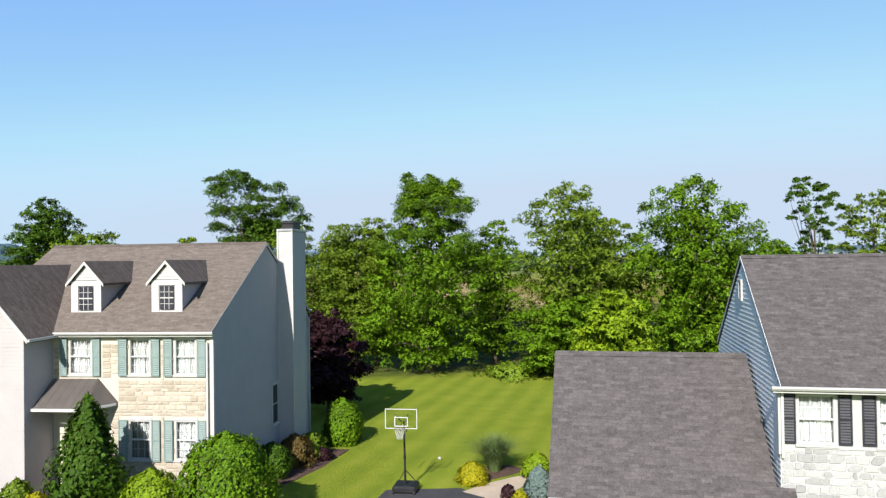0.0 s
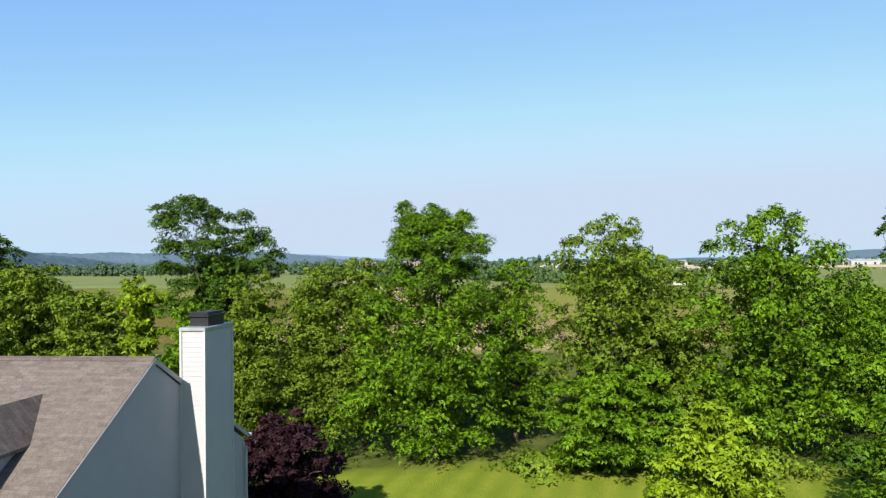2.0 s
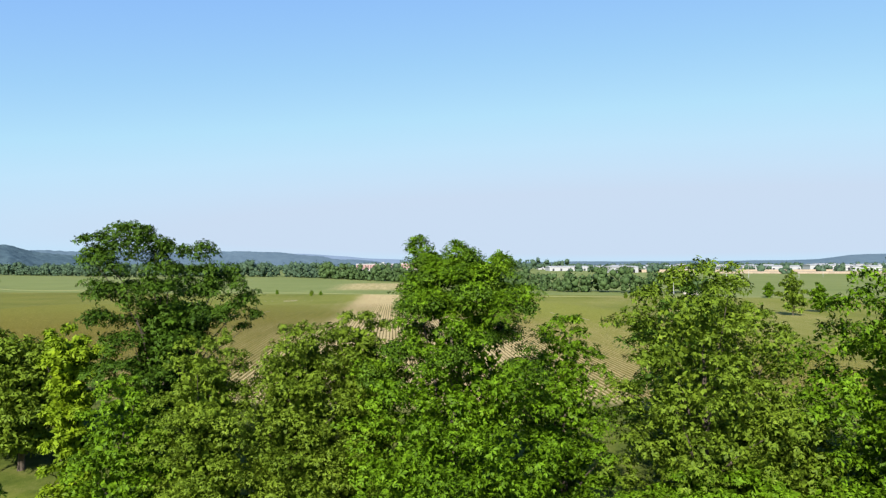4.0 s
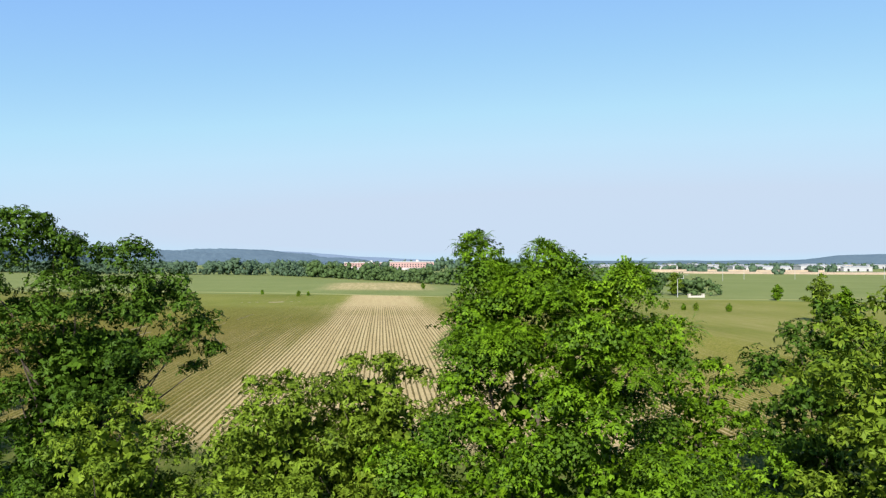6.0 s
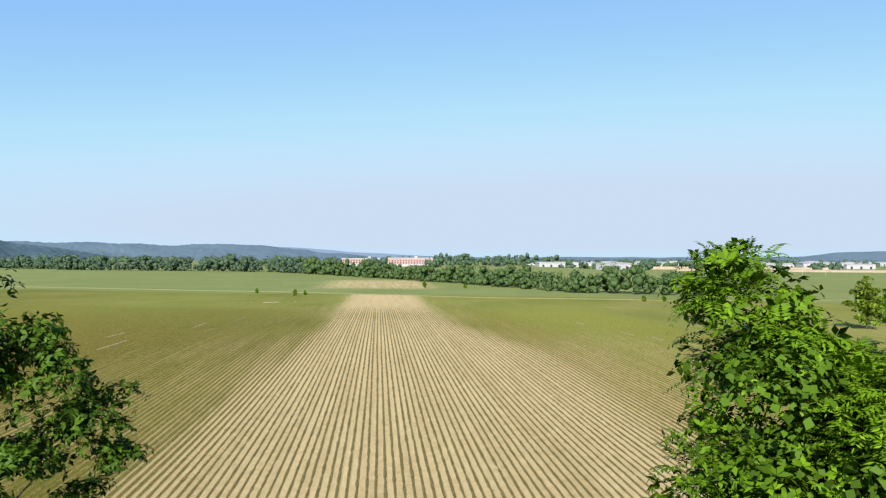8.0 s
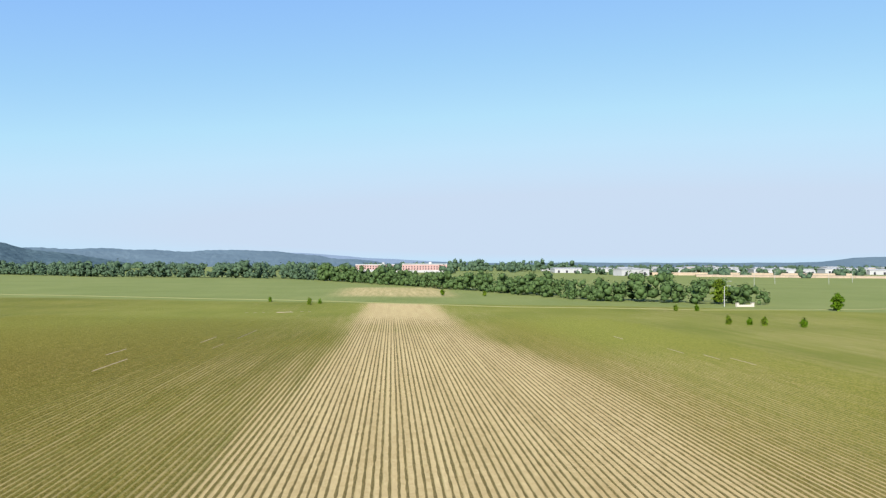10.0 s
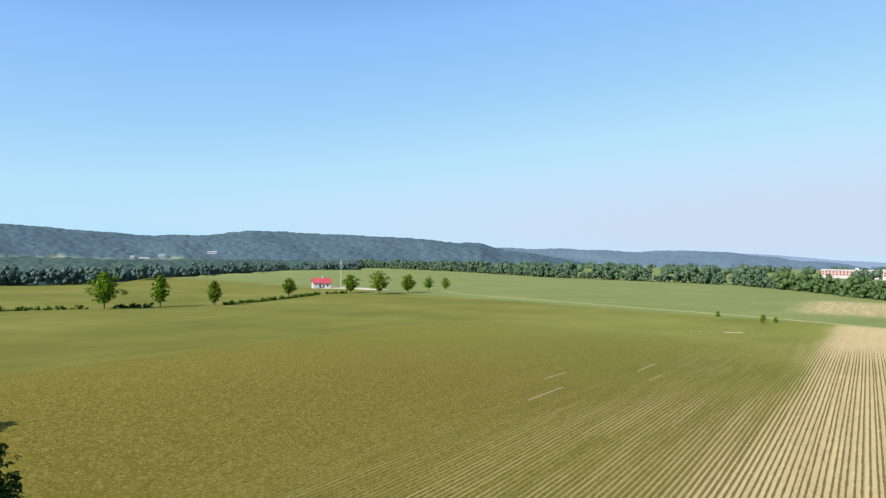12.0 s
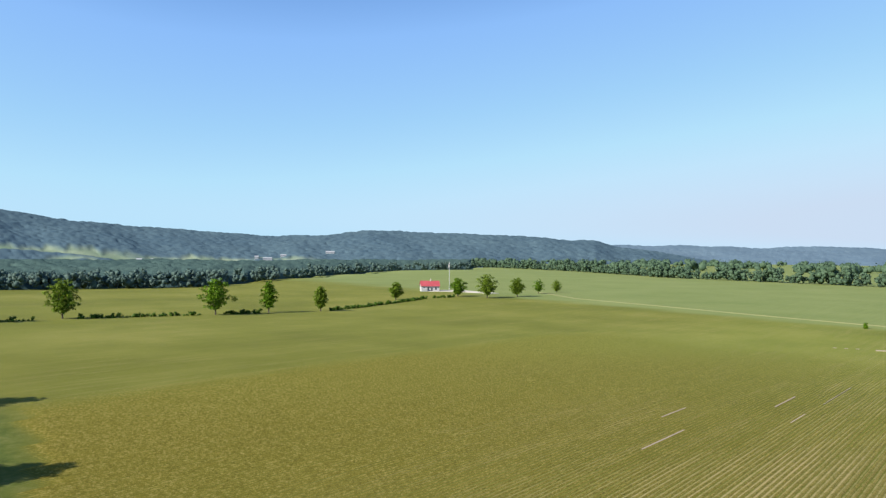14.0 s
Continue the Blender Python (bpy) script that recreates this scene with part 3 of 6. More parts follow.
# ---- parts of houses ----
def wall_bm(u0, u1, z0, z1, openings, thick):
    """A wall from u0 to u1 along x, its outer face at y = 0, with openings (u0, u1, z0, z1) through it."""
    us = sorted({u0, u1, *(o[0] for o in openings), *(o[1] for o in openings)})
    bm = bmesh.new()
    for a, b in zip(us, us[1:]):
        cut = sorted((o[2], o[3]) for o in openings if o[0] < (a + b) / 2 < o[1])
        z = z0
        for lo, hi in cut + [(z1, z1)]:
            if lo - z > 1e-4:
                box(bm, (a, 0, z), (b, thick, lo))
            z = hi
    bmesh.ops.remove_doubles(bm, verts=bm.verts[:], dist=1e-5)
    return bm


def window(parent, u0, u1, z0, z1, y, mats, panes=(3, 2), head=True, curtain=True, m=None):
    """A double-hung window in the plane y: frame, sill, two sashes of panes, a curtain behind."""
    f = 0.07
    zm = (z0 + z1) / 2
    bars = [((u0, y - 0.03, z0), (u0 + f, y + 0.1, z1)), ((u1 - f, y - 0.03, z0), (u1, y + 0.1, z1)),
            ((u0 + f, y - 0.03, z1 - f), (u1 - f, y + 0.1, z1)), ((u0 + f, y - 0.03, z0), (u1 - f, y + 0.1, z0 + f)), ((u0 + f, y, zm - 0.03), (u1 - f, y + 0.08, zm + 0.03))]
    w = part("window", boxes(*bars), mats, parent)
    if m is not None:
        w.matrix_local = m
    part("sill", boxes(((u0 - 0.06, y - 0.09, z0 - 0.07), (u1 + 0.06, y + 0.05, z0 - 0.002))), mats, w)
    if head:
        part("lintel", boxes(((u0 - 0.05, y - 0.06, z1 + 0.002), (u1 + 0.05, y + 0.05, z1 + 0.11))), mats, w)
    for lo, hi, dy in ((z0 + f, zm - 0.03, 0.055), (zm + 0.03, z1 - f, 0.03)):
        part("pane", boxes(((u0 + f, y + dy, lo), (u1 - f, y + dy + 0.008, hi)), bevel=0), GLASS, w)
        bar = bmesh.new()
        for i in range(1, panes[0]):
            c = u0 + f + (u1 - u0 - 2 * f) * i / panes[0]
            box(bar, (c - 0.011, y + dy - 0.012, lo), (c + 0.011, y + dy - 0.001, hi))
        for i in range(1, panes[1]):
            c = lo + (hi - lo) * i / panes[1]
            box(bar, (u0 + f, y + dy - 0.014, c - 0.011), (u1 - f, y + dy - 0.0015, c + 0.011))
        part("muntin", bar, mats, w)
    if curtain:
        bm = bmesh.new()
        cols = []
        for i in range(25):
            x = u0 + f + (u1 - u0 - 2 * f) * i / 24
            yy = y + 0.16 + 0.025 * math.sin(i * 1.9)
            cols.append((bm.verts.new((x, yy, z0 + f)), bm.verts.new((x, yy, z1 - f))))
        for (a, b), (c, d) in zip(cols, cols[1:]):
            bm.faces.new((a, c, d, b))
        part("curtain", bm, CURTAIN, w)
    return w


def shutter(parent, u0, u1, z0, z1, y, material):
    fr = 0.05
    zm = (z0 + z1) / 2
    bl = [((u0, y - 0.04, z0), (u0 + fr, y, z1)), ((u1 - fr, y - 0.04, z0), (u1, y, z1))]
    bl += [((u0 + fr, y - 0.04, c - fr / 2), (u1 - fr, y, c + fr / 2)) for c in (z0 + fr / 2, zm, z1 - fr / 2)]
    bm = boxes(*bl)
    for lo, hi in ((z0 + fr, zm - fr / 2), (zm + fr / 2, z1 - fr)):
        k = int((hi - lo) / 0.075)
        for i in range(k):
            c = lo + (hi - lo) * (i + 0.5) / k
            box(bm, (u0 + fr, -0.008, -0.03), (u1 - fr, 0.0, 0.03), 0, Matrix.Translation((0, y - 0.014, c)) @ Matrix.Rotation(radians(-28), 4, "X"))
    return part("shutter", bm, material, parent)


def boards(parent, outline, material, exposure=0.15, name="siding_board", m=None, proud=0.015):
    """Lapped siding on a convex outline of (s, z) in the plane y = 0, each board a wedge proud of the wall."""
    zs = [p[1] for p in outline]

    def span(z):
        xs = []
        for (x0, a), (x1, b) in zip(outline, outline[1:] + outline[:1]):
            if min(a, b) <= z <= max(a, b) and abs(a - b) > 1e-6:
                xs.append(x0 + (x1 - x0) * (z - a) / (b - a))
        return (min(xs), max(xs)) if xs else None

    z = min(zs)
    while z < max(zs) - 0.03:
        top = min(z + exposure, max(zs) - 0.004)
        lo, hi = span(z + 0.002), span(top)
        z += exposure
        if not lo or not hi:
            continue
        z0 = z - exposure
        vs = [(lo[0], -proud, z0), (lo[1], -proud, z0), (hi[1], -0.003, top), (hi[0], -0.003, top), (lo[0], 0, z0), (lo[1], 0, z0), (hi[1], 0, top), (hi[0], 0, top)]
        ob = part(name, mesh_of(name, vs, [(0, 1, 2, 3), (4, 7, 6, 5), (0, 4, 5, 1), (1, 5, 6, 2), (2, 6, 7, 3), (3, 7, 4, 0)], material), None, parent)
        if m is not None:
            ob.matrix_local = m


def gable_roof(u0, u1, s0, s1, se, ze, zr, thick=0.16):
    """Two slopes as one solid: eaves at s0 and s1 at height ze, ridge at se and zr, from u0 to u1 along x."""
    bm = bmesh.new()
    prism(bm, [(u0, s0, ze), (u0, se, zr), (u0, s1, ze), (u0, s1, ze - thick), (u0, se, zr - thick), (u0, s0, ze - thick)], (u1 - u0, 0, 0))
    return bm


def stones(parent, u0, u1, z0, z1, holes, material, y=0.0, size=(0.24, 0.52), course=(0.13, 0.24), seed=1, limit=295, depth=0.05, rubble=False):
    """Coursed rubble: stones of uneven size with recessed joints, as pieces sharing a few meshes."""
    rng = random.Random(seed)
    meshes = []
    for k in range(8):
        bm = bmesh.new()
        if rubble:
            sides = rng.choice((6, 7, 8))
            ring = [(2 * math.pi * (i + rng.uniform(-0.25, 0.25)) / sides, rng.uniform(0.50, 0.60)) for i in range(sides)]
            rim = [(0.5 + r * max(-0.9, min(0.9, 1.25 * math.cos(a))), 0.5 + r * max(-0.9, min(0.9, 1.25 * math.sin(a)))) for a, r in ring]
            back, face = [bm.verts.new((x, 0, z)) for x, z in rim], [bm.verts.new((0.5 + (x - 0.5) * 0.86, -1 + rng.uniform(-0.1, 0.3), 0.5 + (z - 0.5) * 0.84)) for x, z in rim]
            bm.faces.new(face)
            for i in range(sides):
                bm.faces.new((back[i], back[(i + 1) % sides], face[(i + 1) % sides], face[i]))
            bmesh.ops.recalc_face_normals(bm, faces=bm.faces[:])
        else:
            box(bm, (0, -1, 0), (1, 0, 1))
        for v in bm.verts if not rubble else ():
            if v.co.y < -0.5:
                v.co.x += rng.uniform(0.03, 0.16) * (1 if v.co.x < 0.5 else -1)
                v.co.z += rng.uniform(0.04, 0.24) * (1 if v.co.z < 0.5 else -1)
                v.co.y += rng.uniform(-0.1, 0.3)
        me = bpy.data.meshes.new("stone")
        bm.to_mesh(me)
        bm.free()
        me.materials.append(material)
        meshes.append(me)
    z, count = z0, 0
    while z < z1 - 0.05:
        h = min(rng.uniform(*course), z1 - z)
        u = u0
        while u < u1 - 0.04 and count < limit:
            w = min(rng.uniform(*size), u1 - u)
            blocked = [o for o in holes if o[0] < u + w and o[1] > u and o[2] < z + h and o[3] > z]
            if blocked:
                o = blocked[0]
                if o[0] - u > 0.1:
                    w = o[0] - u
                else:
                    u = o[1]
                    continue
            ob = new("stone", rng.choice(meshes))
            ob.parent = parent
            ob.location, ob.scale = (u + 0.006, y, z + 0.006), (w - 0.012, depth * rng.uniform(0.7, 1.3), h - 0.012)
            count += 1
            u += w
        z += h


def gutter(parent, u0, u1, y, z, material):
    out = [(u0, y, z), (u0, y - 0.11, z), (u0, y - 0.12, z - 0.05), (u0, y - 0.07, z - 0.12), (u0, y, z - 0.12)]
    return part("gutter", prism(bmesh.new(), out, (u1 - u0, 0, 0)), material, parent)


def downspout(parent, x, y, z0, z1, material):
    return part("downspout", boxes(((x - 0.04, y - 0.07, z0), (x + 0.04, y, z1))), material, parent)


def side_m(x, turn=90):
    """From the plane y = 0 to a side wall whose outer face is the plane x."""
    return Matrix.Translation((x, 0, 0)) @ Matrix.Rotation(radians(turn), 4, "Z")


# ---- the cream house with two dormers ----
def house_with_dormers():
    h = thing("house", "two-storey cream house with stone front, dormers and chimney", "house", pose(-9.39, 30.39, 0, 0, 0, -6.37))
    upper = [(-6.27, -5.24), (-3.62, -2.68), (-1.65, -0.70)]
    ops = [(a, b, 5.85, 7.34) for a, b in upper] + [(a, b, 2.37, 4.0) for a, b in upper[1:]] + [(-6.1, -4.9, 0.75, 3.1)]
    front = part("front_wall", wall_bm(-7.0, 0, -0.6, 7.5, ops, 0.25), MORTAR, h)
    for a, b in upper:
        window(h, a, b, 5.85, 7.34, 0.02, WHITE, (3, 2))
    for a, b in upper[1:]:
        window(h, a, b, 2.37, 4.0, 0.02, WHITE, (3, 2))
    for a, b in upper[1:]:
        for z0, z1 in ((5.80, 7.36), (2.32, 4.02)):
            shutter(h, a - 0.44, a - 0.06, z0, z1, -0.065, TEAL)
            shutter(h, b + 0.06, b + 0.42, z0, z1, -0.065, TEAL)
    shutter(h, -5.19, -4.86, 5.80, 7.36, -0.065, TEAL)
    shutter(h, -6.63, -6.32, 5.80, 7.36, -0.065, TEAL)
    # side wall towards the lawn, gabled
    gable = [(0, -0.6), (12.6, -0.6), (12.6, 7.48), (6.15, 11.2), (0, 7.55)]
    part("side_wall", prism(bmesh.new(), [(-0.02, s + 0.26 * (s == 0), z) for s, z in gable], (-0.22, 0, 0)), SIDING_A, h)
    sm = side_m(0.0)
    boards(h, gable, SIDING_A, 0.15, m=sm, proud=0.026)
    part("corner_board", boxes(((-0.10, -0.05, -0.5), (0.05, 0.10, 7.35))), WHITE, h)
    part("corner_board", boxes(((-0.06, 12.5, -0.5), (0.05, 12.65, 7.35))), WHITE, h)
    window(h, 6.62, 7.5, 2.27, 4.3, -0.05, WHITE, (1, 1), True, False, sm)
    # dark panel put in for the unlit room behind this window
    part("dark_room_panel", boxes(((6.69, -0.03, 2.34), (7.43, -0.02, 4.23)), bevel=0), NAVY, h).matrix_local = sm
    part("back_wall", boxes(((-11.0, 12.4, -0.6), (-0.1, 12.6, 7.35)), bevel=0), SIDING_A, h)
    part("far_wall", prism(bmesh.new(), [(-11.0, s, z) for s, z in gable], (0.2, 0, 0)), SIDING_A, h)
    part("partition", boxes(((-10.8, 1.6, -0.5), (-0.3, 1.7, 7.2)), bevel=0), ROOM, h)
    part("roof", gable_roof(-11.2, 0.055, -0.28, 12.9, 6.15, 7.66, 11.40), ROOF_A, h)
    part("ridge_cap", prism(bmesh.new(), [(-11.2, 5.97, 11.31), (-11.2, 6.15, 11.43), (-11.2, 6.33, 11.31), (-11.2, 6.15, 11.36)], (11.26, 0, 0)), ROOF_DARK, h)
    part("rake_board", prism(bmesh.new(), [(0.057, -0.28, 7.64), (0.057, 6.15, 11.37), (0.057, 12.9, 7.64), (0.057, 12.9, 7.48), (0.057, 6.15, 11.21), (0.057, -0.28, 7.48)], (0.02, 0, 0)), SIDING_A, h)
    gutter(h, -6.75, 0.16, -0.29, 7.64, WHITE)
    part("soffit", boxes(((-7.0, -0.28, 7.44), (0.12, -0.03, 7.50))), WHITE, h)
    downspout(h, -0.2, -0.07, -0.2, 7.2, WHITE)
    part("rear_gutter", boxes(((-11, 12.91, 7.5), (0.2, 13.0, 7.62))), WHITE, h)
    part("rear_downspout", boxes(((0.06, 12.55, -0.4), (0.15, 12.65, 7.2))), WHITE, h)
    # wing with its gable to the street
    wing = [(-11.6, -0.6), (-7.0, -0.6), (-7.0, 7.75), (-9.2, 10.25), (-11.6, 7.75)]
    part("wing_wall", prism(bmesh.new(), [(u, -1.75, z) for u, z in wing], (0, 2.1, 0)), SIDING_A, h)
    wm = Matrix.Translation((0, -1.75, 0))
    boards(h, wing, SIDING_A, 0.15, m=wm)
    wside = side_m(-7.0)
    boards(h, [(-1.75, -0.6), (0, -0.6), (0, 7.6), (-1.75, 7.6)], SIDING_A, 0.15, m=wside)
    bm = bmesh.new()
    prism(bm, [(-6.68, -1.98, 7.56), (-9.2, -1.98, 10.45), (-11.9, -1.98, 7.56), (-11.9, -1.98, 7.38), (-9.2, -1.98, 10.27), (-6.68, -1.98, 7.38)], (0, 6.6, 0))
    part("wing_roof", bm, ROOF_DARK, h)
    part("wing_rake", prism(bmesh.new(), [(-6.67, -2.01, 7.54), (-9.2, -2.01, 10.43), (-11.91, -2.01, 7.54), (-11.91, -2.01, 7.36), (-9.2, -2.01, 10.25), (-6.67, -2.01, 7.36)], (0, 0.025, 0)), WHITE, h)
    part("wing_gutter", boxes(((-6.70, -1.98, 7.42), (-6.59, 0.0, 7.53))), WHITE, h)
    part("bay_roof", prism(bmesh.new(), [(-10.9, -1.77, 4.9), (-8.75, -1.77, 4.9), (-8.45, -2.5, 4.25), (-11.2, -2.5, 4.25)], (0, -0.03, -0.08)), SEAM, h)
    part("bay", boxes(((-10.9, -2.35, -0.5), (-8.7, -1.78, 4.2)), bevel=0.02), WHITE, h)
    # porch with a hipped standing-seam roof
    top, low = 5.68, 4.72
    corners = [(-6.97, 0, top), (-4.95, 0, top), (-4.1, 0, low), (-4.75, -1.35, low), (-6.97, -1.35, low)]
    bm = bmesh.new()
    v = [bm.verts.new(c) for c in corners]
    f1, f2 = bm.faces.new((v[0], v[4], v[3], v[1])), bm.faces.new((v[1], v[3], v[2]))
    bmesh.ops.solidify(bm, geom=[f1, f2], thickness=0.05)
    porch = part("porch_roof", bm, SEAM, h, "brown standing-seam metal porch roof")
    for i in range(6):
        u = -6.85 + i * 0.37
        e = 1.0
        vs, fs = tube([(u, -0.02, top + 0.015), (u, -1.35 * e, top - (top - low) * e + 0.015)], [0.018, 0.018], 4)
        part("seam", mesh_of("seam", vs, fs, SEAM), None, porch)
    part("porch_gutter", boxes(((-6.97, -1.45, low - 0.12), (-4.72, -1.36, low))), WHITE, h)
    part("porch_side_gutter", boxes(((0, 0, 0), (1.42, 0.09, 0.11)), bevel=0.01), WHITE, h).matrix_local = Matrix.Translation((-4.70, -1.4, low - 0.12)) @ Matrix.Rotation(radians(66), 4, "Z")
    part("porch_post", boxes(((-4.85, -1.25, 0.5), (-4.70, -1.10, low - 0.1)), bevel=0.015), WHITE, h)
    part("porch_floor", boxes(((-6.6, -1.5, -0.3), (-4.4, -0.06, 0.70)), bevel=0.02), CONCRETE, h)
    part("porch_step", boxes(((-6.3, -1.9, -0.3), (-4.7, -1.5, 0.50)), bevel=0.02), CONCRETE, h)
    door = part("door", boxes(((-5.85, 0.08, 0.75), (-5.15, 0.13, 3.05)), bevel=0.01), DOOR_RED, h, "dark panelled front door")
    part("handle", mesh_of("handle", *tube([(-5.22, 0.05, 1.75), (-5.22, 0.05, 1.95)], [0.018, 0.018], 6), GALV), None, door)
    for a, b in ((-6.1, -5.88), (-5.12, -4.9)):
        side = part("sidelight", boxes(((a, 0.03, 0.75), (a + 0.04, 0.12, 3.1)), ((b - 0.04, 0.03, 0.75), (b, 0.12, 3.1)), *[((a + 0.04, 0.04, z), (b - 0.04, 0.1, z + 0.035)) for z in np.linspace(0.75, 3.05, 6)]), WHITE, h)
        part("pane", boxes(((a + 0.04, 0.07, 0.76), (b - 0.04, 0.078, 3.05)), bevel=0), GLASS, side)
    # dormers
    for c in (-2.45, -6.12):
        d = part("dormer", prism(bmesh.new(), [(c - 0.66, 1.0, 8.0), (c + 0.66, 1.0, 8.0), (c + 0.66, 1.0, 9.72), (c, 1.0, 10.42), (c - 0.66, 1.0, 9.72)], (0, 3.4, 0)), SIDING_A, h)
        part("face_trim", boxes(((c - 0.69, 0.95, 8.2), (c - 0.36, 0.995, 9.72)), ((c + 0.36, 0.95, 8.2), (c + 0.69, 0.995, 9.72)), ((c - 0.36, 0.95, 8.2), (c + 0.36, 0.995, 8.42)), ((c - 0.36, 0.95, 9.5), (c + 0.36, 0.995, 9.72))), WHITE, d)
        part("dormer_roof", prism(bmesh.new(), [(c - 0.86, 0.84, 9.62), (c, 0.84, 10.58), (c + 0.86, 0.84, 9.62), (c + 0.86, 0.84, 9.53), (c, 0.84, 10.47), (c - 0.86, 0.84, 9.53)], (0, 4.2, 0)), ROOF_DARK, d)
        part("rake_trim", prism(bmesh.new(), [(c - 0.87, 0.82, 9.60), (c, 0.82, 10.56), (c + 0.87, 0.82, 9.60), (c + 0.87, 0.82, 9.46), (c, 0.82, 10.42), (c - 0.87, 0.82, 9.46)], (0, 0.018, 0)), WHITE, d)
        for zz in np.arange(9.76, 10.3, 0.12):
            w = 0.64 * (10.42 - zz - 0.1) / 0.7
            if w > 0.05:
                part("siding_board", boxes(((c - w, 0.965, zz), (c + w, 0.998, zz + 0.11)), bevel=0), WHITE, d)
        glass = part("dormer_window", boxes(((c - 0.31, 0.945, 8.47), (c + 0.31, 0.96, 9.47)), bevel=0), NAVY, d, "dark glazed six-over-six sash")
        bars = [((c - 0.31 + 0.2067 * i - 0.010, 0.93, 8.47), (c - 0.31 + 0.2067 * i + 0.010, 0.944, 9.47)) for i in (1, 2)]
        bars += [((c - 0.31, 0.926, 8.47 + 0.25 * i - (0.010 if i != 2 else 0.025)), (c + 0.31, 0.940, 8.47 + 0.25 * i + (0.010 if i != 2 else 0.025))) for i in (1, 2, 3)]
        part("muntin", boxes(*bars, bevel=0), WHITE, d)
    # chimney of siding with a metal cap
    x0, x1, s0, s1, zt = 0.03, 0.80, 7.72, 9.8, 12.0
    ch = part("chimney", boxes(((x0 + 0.02, s0 + 0.02, -0.5), (x1 - 0.02, s1 - 0.02, zt)), bevel=0), SIDING_SUNLIT, h)
    fm = Matrix.Translation((0, s0 + 0.02, 0))
    boards(h, [(x0, -0.5), (x1, -0.5), (x1, zt), (x0, zt)], SIDING_SUNLIT, 0.15, "chimney_board", m=fm)
    boards(h, [(s0, -0.5), (s1, -0.5), (s1, zt), (s0, zt)], SIDING_SUNLIT, 0.15, "chimney_board", m=side_m(x1 - 0.02))
    boards(h, [(x0, 9.5), (x1, 9.5), (x1, zt), (x0, zt)], SIDING_SUNLIT, 0.15, "chimney_board", m=Matrix.Translation((x0 + x1, s1 - 0.02, 0)) @ Matrix.Rotation(math.pi, 4, "Z"))
    for a in (x0, x1):
        for b in (s0, s1):
            part("corner_trim", boxes(((a - 0.035, b - 0.035, -0.5), (a + 0.035, b + 0.035, zt)), bevel=0.005), WHITE, ch)
    part("flashing", boxes(((x0 - 0.05, s0 - 0.05, zt), (x1 + 0.05, s1 + 0.05, zt + 0.12)), bevel=0.02), GALV, ch)
    cap = part("flue_cap", boxes(((x0 + 0.08, s0 + 0.45, zt + 0.12), (x1 - 0.08, s1 - 0.45, zt + 0.42)), ((x0 + 0.03, s0 + 0.38, zt + 0.42), (x1 - 0.03, s1 - 0.38, zt + 0.48)), ((x0 + 0.12, s0 + 0.5, zt + 0.48), (x1 - 0.12, s1 - 0.5, zt + 0.56))), BLACK_METAL, ch, "black metal flue cap")
    stones(front, -4.4, -0.1, 0.3, 7.12, ops + [(-6.7, -4.1, 4.6, 5.75), (-0.3, -0.1, -1, 9)] + [(a - 0.45, b + 0.44, z0, z1) for a, b in upper[1:] for z0, z1 in ((5.75, 7.4), (2.28, 4.15))], STONE_A, seed=3, size=(0.22, 0.60), course=(0.11, 0.24), limit=292, depth=0.028)
    stones(front, -6.95, -4.4, 5.2, 7.12, ops + [(-6.7, -4.1, 4.6, 5.72), (-6.7, -4.8, 5.75, 7.4)], STONE_A, seed=4, size=(0.28, 0.6), course=(0.13, 0.24), limit=60, depth=0.028)
    return h


